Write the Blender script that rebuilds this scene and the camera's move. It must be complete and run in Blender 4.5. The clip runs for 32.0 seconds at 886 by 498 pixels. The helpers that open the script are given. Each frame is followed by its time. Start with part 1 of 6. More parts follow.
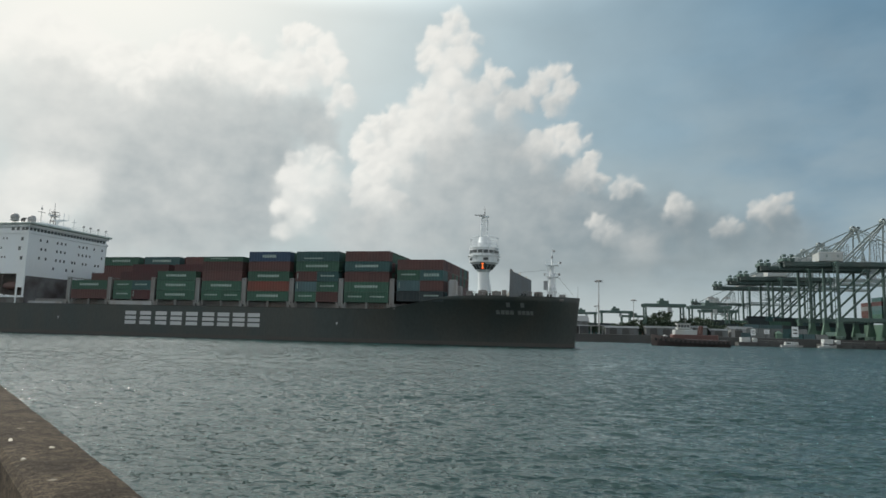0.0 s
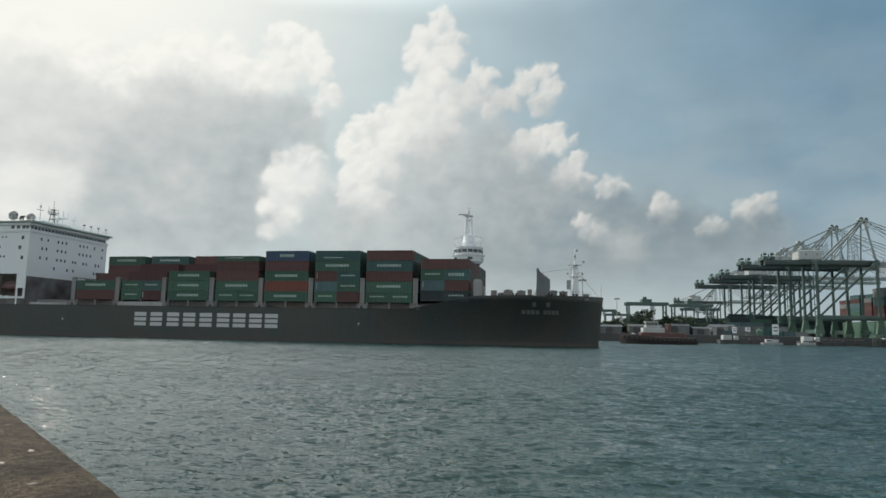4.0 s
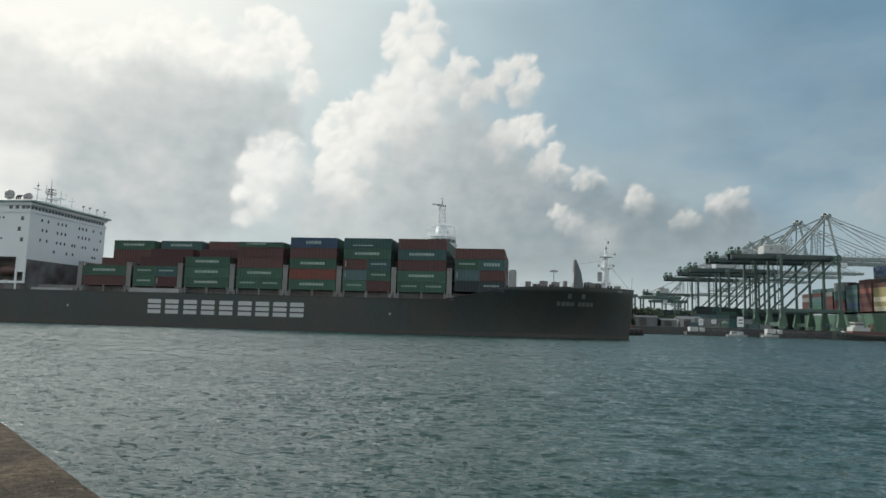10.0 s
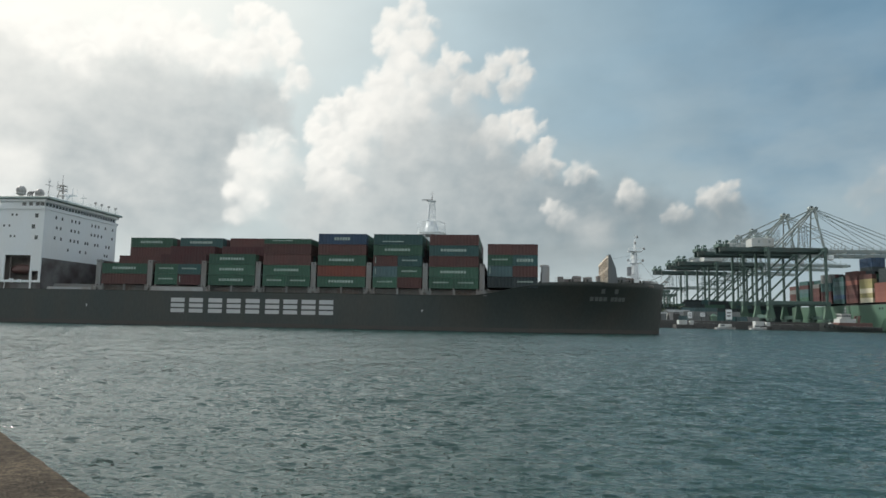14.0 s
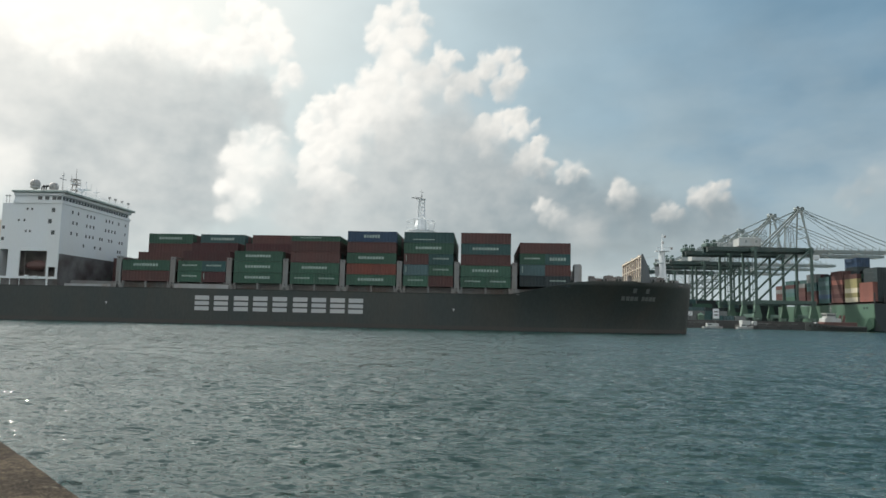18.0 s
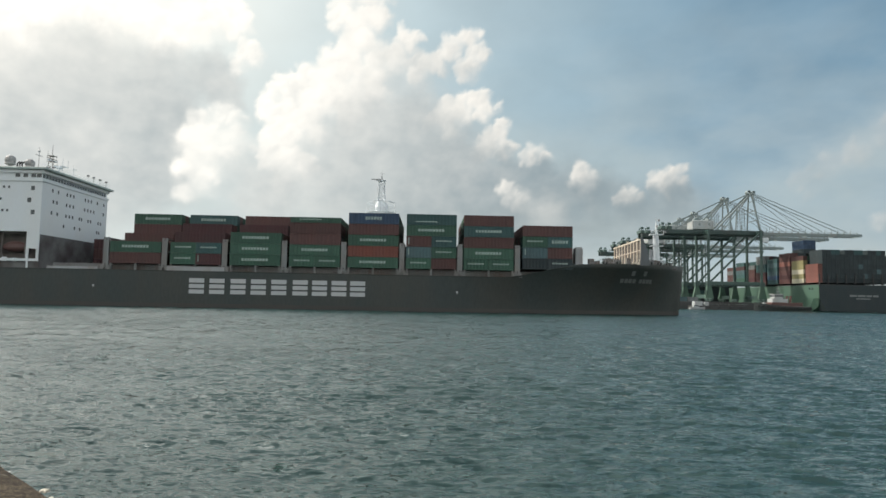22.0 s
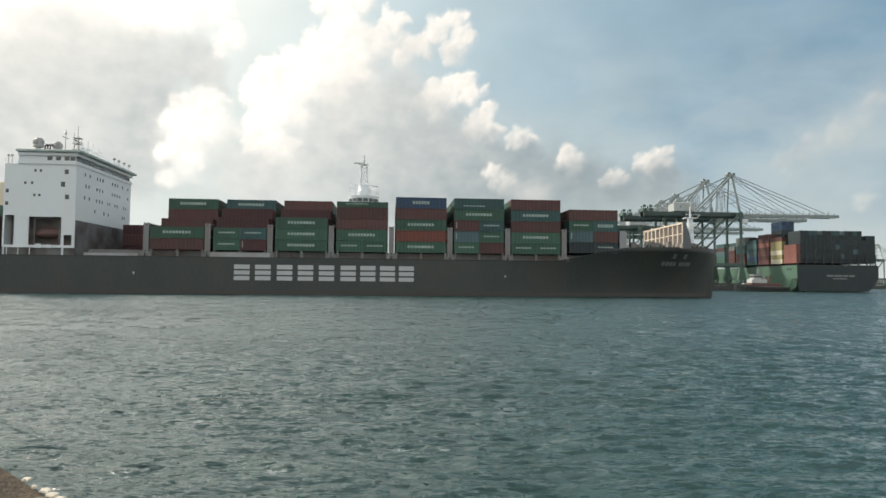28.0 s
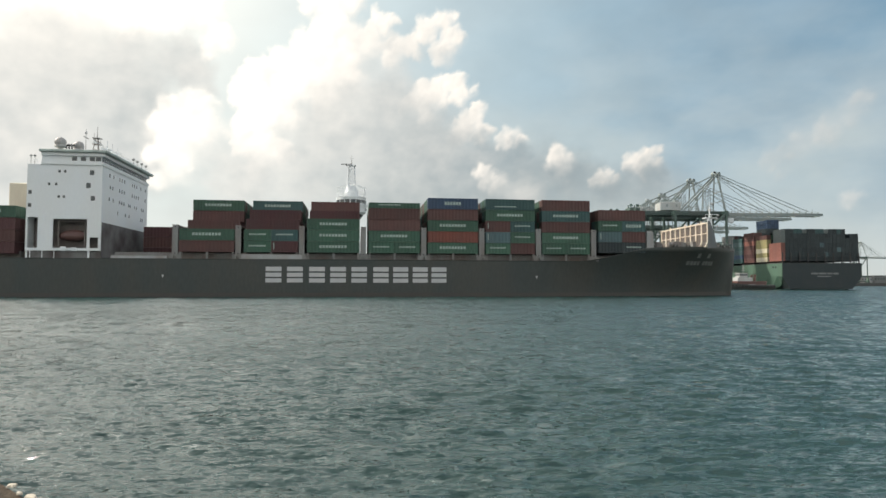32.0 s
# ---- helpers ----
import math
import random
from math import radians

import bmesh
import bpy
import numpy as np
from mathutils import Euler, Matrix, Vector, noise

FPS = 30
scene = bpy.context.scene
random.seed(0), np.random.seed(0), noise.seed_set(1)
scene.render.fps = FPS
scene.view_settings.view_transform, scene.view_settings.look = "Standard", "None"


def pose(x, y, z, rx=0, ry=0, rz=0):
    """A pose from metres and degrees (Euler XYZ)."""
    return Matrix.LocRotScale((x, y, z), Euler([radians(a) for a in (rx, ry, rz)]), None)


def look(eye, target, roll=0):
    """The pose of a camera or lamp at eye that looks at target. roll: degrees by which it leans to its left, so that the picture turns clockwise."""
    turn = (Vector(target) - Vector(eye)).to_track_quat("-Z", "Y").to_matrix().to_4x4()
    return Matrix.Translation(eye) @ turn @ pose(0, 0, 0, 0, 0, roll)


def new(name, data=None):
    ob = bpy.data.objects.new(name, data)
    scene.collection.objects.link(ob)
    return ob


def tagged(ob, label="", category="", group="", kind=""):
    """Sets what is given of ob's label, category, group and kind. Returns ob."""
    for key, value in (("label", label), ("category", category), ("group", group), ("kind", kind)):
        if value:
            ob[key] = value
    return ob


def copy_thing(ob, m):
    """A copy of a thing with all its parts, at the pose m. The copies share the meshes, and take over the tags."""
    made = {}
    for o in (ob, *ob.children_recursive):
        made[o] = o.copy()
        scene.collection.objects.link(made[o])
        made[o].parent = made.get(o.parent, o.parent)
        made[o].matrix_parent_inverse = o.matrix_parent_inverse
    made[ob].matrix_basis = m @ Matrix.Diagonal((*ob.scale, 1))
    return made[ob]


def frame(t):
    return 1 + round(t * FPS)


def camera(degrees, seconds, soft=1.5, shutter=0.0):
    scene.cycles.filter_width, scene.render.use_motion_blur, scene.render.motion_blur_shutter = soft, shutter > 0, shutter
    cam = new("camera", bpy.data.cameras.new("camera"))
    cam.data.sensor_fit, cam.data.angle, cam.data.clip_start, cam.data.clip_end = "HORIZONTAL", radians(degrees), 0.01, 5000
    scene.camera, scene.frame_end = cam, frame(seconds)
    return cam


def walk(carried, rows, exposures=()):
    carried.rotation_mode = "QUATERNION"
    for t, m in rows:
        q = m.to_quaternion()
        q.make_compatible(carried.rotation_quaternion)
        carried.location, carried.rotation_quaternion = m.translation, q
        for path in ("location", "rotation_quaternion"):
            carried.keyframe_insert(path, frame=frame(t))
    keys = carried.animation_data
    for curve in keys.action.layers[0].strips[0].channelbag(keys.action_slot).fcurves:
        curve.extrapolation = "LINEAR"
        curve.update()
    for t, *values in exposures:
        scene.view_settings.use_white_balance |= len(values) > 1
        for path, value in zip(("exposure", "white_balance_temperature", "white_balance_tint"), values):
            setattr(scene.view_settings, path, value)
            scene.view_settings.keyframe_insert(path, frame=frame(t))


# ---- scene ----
# Camera: held on the quay behind the parapet, eye height above the water; yaw to the left, pitch up, lean, in degrees.
EYE = (0.0, 0.0, 3.105)
cam = camera(67.82, 32.0, soft=1.6)


def aim(yaw, pitch, lean):
    a, b = radians(yaw), radians(pitch)
    way = Vector((-math.sin(a) * math.cos(b), math.cos(a) * math.cos(b), math.sin(b)))
    return look(EYE, Vector(EYE) + way * 10, lean)


PATH = [
    (0, 8.12, 7.21, 1.46), (0.5, 7.82, 7.09, 1.49), (1, 7.74, 7.07, 1.45), (1.5, 7.64, 7.15, 1.60), (2, 7.57, 7.17, 1.68),
    (2.5, 7.34, 7.09, 1.56), (3, 7.12, 7.08, 1.31), (3.5, 6.93, 7.19, 1.15), (5.5, 6.09, 7.04, 1.39), (6, 5.84, 6.79, 1.28),
    (6.5, 5.66, 6.79, 1.27), (7, 5.39, 6.91, 1.39), (7.5, 5.36, 6.98, 1.53), (8, 5.36, 6.81, 1.40), (8.5, 5.02, 6.57, 1.47),
    (9, 4.76, 6.47, 1.65), (9.5, 4.59, 6.45, 1.68), (10, 4.35, 6.34, 1.67), (10.5, 4.21, 6.27, 1.69), (11, 4.17, 6.26, 1.63),
    (11.5, 4.28, 6.36, 1.36), (12, 4.22, 6.58, 1.37), (12.5, 4.14, 6.57, 1.43), (13, 3.98, 6.56, 1.22), (13.5, 3.78, 6.26, 0.95),
    (14, 3.47, 5.98, 1.11), (14.5, 3.50, 5.84, 1.03), (16.5, 3.05, 5.32, 0.76), (17, 3.26, 5.41, 0.56), (17.5, 2.98, 5.59, 1.02),
    (18, 2.54, 5.84, 1.29), (18.5, 2.45, 5.67, 1.32), (19, 2.29, 5.38, 1.40), (19.5, 2.12, 5.21, 1.44), (20, 1.88, 5.16, 1.54),
    (20.5, 1.71, 5.01, 1.64), (21, 1.23, 4.65, 1.31), (21.5, -0.00, 4.44, 1.46), (22, -0.95, 4.34, 1.09), (22.5, -0.95, 4.54, 0.88),
    (23, -0.79, 4.54, 0.72), (23.5, -0.81, 4.52, 0.58), (24, -0.94, 4.49, 0.73), (24.5, -0.89, 4.62, 0.79), (25, -0.87, 4.51, 0.78),
    (25.5, -1.35, 4.26, 0.93), (27.5, -2.21, 3.27, 0.37), (28, -2.42, 2.94, 0.55), (28.5, -2.54, 2.64, 0.43), (29, -2.95, 2.92, 0.53),
    (29.5, -3.13, 2.99, 0.65), (30, -3.25, 2.88, 0.57), (30.5, -3.21, 2.73, 0.33), (31, -3.22, 2.89, 0.03), (31.5, -3.35, 3.02, 0.07),
    (32, -3.45, 3.00, 0.09),
]
walk(cam, [(t, aim(a, b, c)) for t, a, b, c in PATH], exposures=[(0, 0.0, 6560, 7), (9, 0.08, 6580, 7), (19, 0.26, 6700, 8), (25, 0.41, 6900, 9), (32, 0.54, 7100, 11)])
# ---- light ----
SUN_AZ, SUN_EL = -67.0, 37.0  # degrees to the right of +y, and up
world = bpy.data.worlds.new("sky")
scene.world = world
world.use_nodes = True
wn, wl = world.node_tree.nodes, world.node_tree.links
sky_tex = wn.new("ShaderNodeTexSky")
sky_tex.sky_type, sky_tex.sun_disc = "NISHITA", False
sky_tex.sun_elevation, sky_tex.sun_rotation = radians(SUN_EL), radians(SUN_AZ)
sky_tex.dust_density, sky_tex.air_density = 1.5, 1.0
wn["Background"].inputs[1].default_value = 0.14
# broken bright cloud goes on overhead and behind
w_co, w_noise, w_mask, w_mix = wn.new("ShaderNodeTexCoord"), wn.new("ShaderNodeTexNoise"), wn.new("ShaderNodeMapRange"), wn.new("ShaderNodeMix")
w_noise.inputs["Scale"].default_value, w_noise.inputs["Detail"].default_value = 3.2, 5
w_mask.interpolation_type = "SMOOTHSTEP"
w_mask.inputs["From Min"].default_value, w_mask.inputs["From Max"].default_value = 0.38, 0.6
w_mix.data_type = "RGBA"
w_mix.inputs[7].default_value = (5.3, 5.6, 6.0, 1)
wl.new(w_co.outputs["Generated"], w_noise.inputs["Vector"]), wl.new(w_noise.outputs[0], w_mask.inputs[0]), wl.new(w_mask.outputs[0], w_mix.inputs[0])
wl.new(sky_tex.outputs[0], w_mix.inputs[6])
# wide pale aureole round the veiled sun
SUN_DIR = Vector((math.sin(radians(SUN_AZ)) * math.cos(radians(SUN_EL)), math.cos(radians(SUN_AZ)) * math.cos(radians(SUN_EL)), math.sin(radians(SUN_EL))))
w_dot, w_max, w_pow, w_scale, w_add = wn.new("ShaderNodeVectorMath"), wn.new("ShaderNodeMath"), wn.new("ShaderNodeMath"), wn.new("ShaderNodeVectorMath"), wn.new("ShaderNodeVectorMath")
w_dot.operation, w_max.operation, w_pow.operation, w_scale.operation, w_add.operation = "DOT_PRODUCT", "MAXIMUM", "POWER", "SCALE", "ADD"
w_dot.inputs[1].default_value, w_max.inputs[1].default_value, w_pow.inputs[1].default_value = SUN_DIR, 0.0, 5.0
w_scale.inputs[0].default_value = (12.0, 12.4, 12.3)
wl.new(w_co.outputs["Generated"], w_dot.inputs[0]), wl.new(w_dot.outputs["Value"], w_max.inputs[0]), wl.new(w_max.outputs[0], w_pow.inputs[0])
wl.new(w_pow.outputs[0], w_scale.inputs["Scale"]), wl.new(w_scale.outputs[0], w_add.inputs[0]), wl.new(w_mix.outputs[2], w_add.inputs[1])
wl.new(w_add.outputs[0], wn["Background"].inputs[0])
sun = new("sun", bpy.data.lights.new("sun", "SUN"))
sun.data.energy, sun.data.angle, sun.data.color = 3.2, radians(1.8), (1.0, 0.94, 0.86)
sun.matrix_world = look(SUN_DIR * 100, (0, 0, 0))


# ---- materials ----
def material(name, color, rough=0.6, metal=0.0, vary=0.15, scale=1.0, stain=None, bump=0.0, spec=0.5, streak=1.0, per_object=0.0):
    """Paint or stone with grain and stains at two scales, in the object's own metres."""
    m = bpy.data.materials.new(name)
    m.use_nodes = True
    n, l = m.node_tree.nodes, m.node_tree.links
    b = n["Principled BSDF"]
    b.inputs["Roughness"].default_value, b.inputs["Metallic"].default_value = rough, metal
    b.inputs["Specular IOR Level"].default_value = spec
    co = n.new("ShaderNodeTexCoord")
    mp = n.new("ShaderNodeMapping")
    mp.inputs["Scale"].default_value = (1, 1, 1 / streak)
    l.new(co.outputs["Object"], mp.inputs[0])
    big, fine = n.new("ShaderNodeTexNoise"), n.new("ShaderNodeTexNoise")
    big.inputs["Scale"].default_value, fine.inputs["Scale"].default_value = 0.35 * scale, 5.0 * scale
    big.inputs["Detail"].default_value, fine.inputs["Detail"].default_value = 6, 4
    l.new(mp.outputs[0], big.inputs["Vector"]), l.new(mp.outputs[0], fine.inputs["Vector"])
    ramp = n.new("ShaderNodeValToRGB")
    s = stain or [c * 0.55 for c in color]
    ramp.color_ramp.elements[0].position, ramp.color_ramp.elements[1].position = 0.34, 0.62
    ramp.color_ramp.elements[0].color = (*[c + (t - c) * min(1, vary * 4) for c, t in zip(color, s)], 1)
    ramp.color_ramp.elements[1].color = (*color, 1)
    l.new(big.outputs[0], ramp.inputs[0])
    hsv = n.new("ShaderNodeHueSaturation")
    mr = n.new("ShaderNodeMapRange")
    mr.inputs["To Min"].default_value, mr.inputs["To Max"].default_value = 1 - vary, 1 + vary
    l.new(fine.outputs[0], mr.inputs[0])
    val = mr.outputs[0]
    if per_object:
        info, m2, mul = n.new("ShaderNodeObjectInfo"), n.new("ShaderNodeMapRange"), n.new("ShaderNodeMath")
        m2.inputs["To Min"].default_value, m2.inputs["To Max"].default_value = 1 - per_object, 1 + per_object
        mul.operation = "MULTIPLY"
        l.new(info.outputs["Random"], m2.inputs[0]), l.new(m2.outputs[0], mul.inputs[0]), l.new(val, mul.inputs[1])
        val = mul.outputs[0]
    l.new(val, hsv.inputs["Value"]), l.new(ramp.outputs[0], hsv.inputs["Color"]), l.new(hsv.outputs[0], b.inputs["Base Color"])
    if bump:
        bp = n.new("ShaderNodeBump")
        bp.inputs["Strength"].default_value, bp.inputs["Distance"].default_value = bump, 0.03
        l.new(fine.outputs[0], bp.inputs["Height"]), l.new(bp.outputs[0], b.inputs["Normal"])
    return m


M = {
    "hull_black": material("hull_black", (0.045, 0.056, 0.055), 0.6, 0, 0.25, 0.4, (0.056, 0.060, 0.055), streak=3, spec=0.3),
    "name_grey": material("name_grey", (0.18, 0.195, 0.195), 0.6, 0, 0.12, 1.0),
    "boot_red": material("boot_red", (0.044, 0.042, 0.040), 0.6, 0, 0.25, 0.6, (0.05, 0.045, 0.04)),
    "white_paint": material("white_paint", (0.62, 0.665, 0.69), 0.5, 0, 0.05, 0.5, (0.6, 0.58, 0.53), streak=3),
    "letter_white": material("letter_white", (0.40, 0.42, 0.43), 0.55, 0, 0.08, 0.6, (0.5, 0.48, 0.46)),
    "marking_white": material("marking_white", (0.31, 0.39, 0.36), 0.6, 0, 0.15, 1.0),
    "deck_grey": material("deck_grey", (0.16, 0.17, 0.17), 0.7, 0, 0.2, 0.6, (0.12, 0.08, 0.06)),
    "steel_grey": material("steel_grey", (0.3, 0.32, 0.33), 0.55, 0, 0.15, 0.8, (0.2, 0.16, 0.13), streak=3),
    "lashing_grey": material("lashing_grey", (0.19, 0.20, 0.20), 0.6, 0, 0.15, 0.8, (0.15, 0.11, 0.09), streak=3),
    "dark_recess": material("dark_recess", (0.05, 0.05, 0.05), 0.8, 0, 0.2, 1.0),
    "front_dark": material("front_dark", (0.145, 0.148, 0.148), 0.7, 0, 0.25, 0.6, (0.06, 0.05, 0.048)),
    "bridge_green": material("bridge_green", (0.36, 0.43, 0.41), 0.5, 0, 0.15, 1.0),
    "beige": material("beige", (0.62, 0.56, 0.45), 0.6, 0, 0.1, 0.6, (0.4, 0.34, 0.26), streak=3),
    "rib_beige": material("rib_beige", (0.60, 0.54, 0.45), 0.6, 0, 0.12, 1.0, (0.4, 0.3, 0.2)),
    "rib_shade": material("rib_shade", (0.055, 0.05, 0.046), 0.75, 0, 0.2, 1.0, (0.12, 0.095, 0.08), streak=3),
    "window_dark": material("window_dark", (0.05, 0.06, 0.065), 0.15, 0, 0.1, 1.0),
    "rescue_orange": material("rescue_orange", (0.095, 0.046, 0.040), 0.5, 0, 0.1, 1.0),
    "crane_green": material("crane_green", (0.050, 0.092, 0.080), 0.5, 0, 0.15, 0.5, (0.06, 0.1, 0.09), streak=2, per_object=0.12),
    "crane_dark": material("crane_dark", (0.036, 0.066, 0.062), 0.5, 0, 0.15, 0.5, (0.06, 0.06, 0.055), streak=2),
    "crane_grey": material("crane_grey", (0.20, 0.255, 0.255), 0.5, 0, 0.12, 0.5, (0.25, 0.24, 0.22)),
    "quay_concrete": material("quay_concrete", (0.065, 0.067, 0.066), 0.85, 0, 0.2, 0.3, (0.05, 0.05, 0.048), streak=3),
    "asphalt": material("asphalt", (0.07, 0.07, 0.068), 0.9, 0, 0.2, 0.3),
    "tug_red": material("tug_red", (0.08, 0.036, 0.032), 0.5, 0, 0.15, 1.0, (0.1, 0.04, 0.03)),
    "tug_dark": material("tug_dark", (0.042, 0.030, 0.029), 0.55, 0, 0.2, 0.8, (0.03, 0.026, 0.025)),
    "recess_grey": material("recess_grey", (0.17, 0.155, 0.145), 0.8, 0, 0.25, 0.8, (0.1, 0.085, 0.08)),
    "rubber": material("rubber", (0.02, 0.02, 0.02), 0.8, 0, 0.2, 2.0),
    "ship_green": material("ship_green", (0.062, 0.122, 0.09), 0.5, 0, 0.15, 0.4, (0.06, 0.1, 0.07), streak=3),
    "bark": material("bark", (0.12, 0.09, 0.065), 0.9, 0, 0.2, 3.0),
    "dull_white": material("dull_white", (0.38, 0.41, 0.41), 0.6, 0, 0.1, 0.8, (0.3, 0.28, 0.25), streak=2),
    "plate_slate": material("plate_slate", (0.10, 0.115, 0.125), 0.6, 0, 0.15, 0.6, (0.09, 0.085, 0.08), streak=2),
    "crane_foot": material("crane_foot", (0.055, 0.115, 0.082), 0.55, 0, 0.15, 0.5, (0.1, 0.16, 0.12), streak=2),
    "shed_grey": material("shed_grey", (0.12, 0.135, 0.14), 0.7, 0, 0.2, 0.5, (0.07, 0.07, 0.068), streak=2),
    "leaf": material("leaf", (0.05, 0.075, 0.048), 0.7, 0, 0.3, 1.5, (0.02, 0.04, 0.018)),
    "roof_sheet": material("roof_sheet", (0.10, 0.115, 0.12), 0.6, 0.2, 0.12, 0.4),
    "stone_pale": material("stone_pale", (0.46, 0.42, 0.34), 0.8, 0, 0.2, 6.0),
}


def parapet_material():
    """Old gritty concrete: dark damp patches, fine grit and a few pale lime stains."""
    m = bpy.data.materials.new("old_concrete")
    m.use_nodes = True
    n, l = m.node_tree.nodes, m.node_tree.links
    b = n["Principled BSDF"]
    b.inputs["Roughness"].default_value, b.inputs["Specular IOR Level"].default_value = 0.95, 0.12
    co = n.new("ShaderNodeTexCoord")

    def layer(scale, lo, hi, c0, c1, detail=6):
        t, r = n.new("ShaderNodeTexNoise"), n.new("ShaderNodeValToRGB")
        t.inputs["Scale"].default_value, t.inputs["Detail"].default_value = scale, detail
        r.color_ramp.elements[0].position, r.color_ramp.elements[1].position = lo, hi
        r.color_ramp.elements[0].color, r.color_ramp.elements[1].color = (*c0, 1), (*c1, 1)
        l.new(co.outputs["Object"], t.inputs["Vector"]), l.new(t.outputs[0], r.inputs[0])
        return t, r.outputs[0]

    def mix(kind, a, c, fac=1.0):
        x = n.new("ShaderNodeMix")
        x.data_type, x.blend_type = "RGBA", kind
        if isinstance(fac, float):
            x.inputs[0].default_value = fac
        else:
            l.new(fac, x.inputs[0])
        l.new(a, x.inputs[6]), l.new(c, x.inputs[7])
        return x.outputs[2]
    _, patch = layer(2.6, 0.38, 0.62, (0.042, 0.035, 0.027), (0.080, 0.066, 0.050))
    grit, speck = layer(85, 0.35, 0.68, (0.35, 0.35, 0.36), (1.55, 1.5, 1.42), 3)
    _, mid = layer(16, 0.36, 0.66, (0.62, 0.62, 0.62), (1.3, 1.28, 1.22), 5)
    _, lime = layer(9, 0.66, 0.74, (0, 0, 0), (0.75, 0.75, 0.75), 5)
    _, pale = layer(40, 0.3, 0.7, (0.20, 0.18, 0.14), (0.34, 0.31, 0.25))
    c = mix("MULTIPLY", mix("MULTIPLY", patch, mid), speck)
    l.new(mix("MIX", c, pale, lime), b.inputs["Base Color"])
    bp = n.new("ShaderNodeBump")
    bp.inputs["Strength"].default_value, bp.inputs["Distance"].default_value = 0.8, 0.012
    l.new(grit.outputs[0], bp.inputs["Height"]), l.new(bp.outputs[0], b.inputs["Normal"])
    return m


M["concrete"] = parapet_material()
CONTAINER_COLOURS = {
    "green": (0.042, 0.099, 0.071), "teal": (0.040, 0.091, 0.092), "brown": (0.090, 0.046, 0.043), "maroon": (0.068, 0.031, 0.033),
    "orange": (0.145, 0.050, 0.038), "blue": (0.036, 0.066, 0.115), "slate": (0.07, 0.12, 0.13), "red": (0.19, 0.082, 0.068),
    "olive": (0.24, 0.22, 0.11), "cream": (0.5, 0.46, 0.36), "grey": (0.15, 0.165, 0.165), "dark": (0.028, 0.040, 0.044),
}
for key, col in CONTAINER_COLOURS.items():
    M["box_" + key] = material("box_" + key, col, 0.5, 0, 0.16, 0.9, [c * 0.6 + 0.02 for c in col], streak=2.5, per_object=0.15, spec=0.22)


def glow(name, color, strength):
    m = bpy.data.materials.new(name)
    m.use_nodes = True
    b = m.node_tree.nodes["Principled BSDF"]
    b.inputs["Base Color"].default_value = (*color, 1)
    b.inputs["Emission Color"].default_value, b.inputs["Emission Strength"].default_value = (*color, 1), strength
    return m


M["sign_orange"] = glow("sign_orange", (1.0, 0.25, 0.05), 0.6)


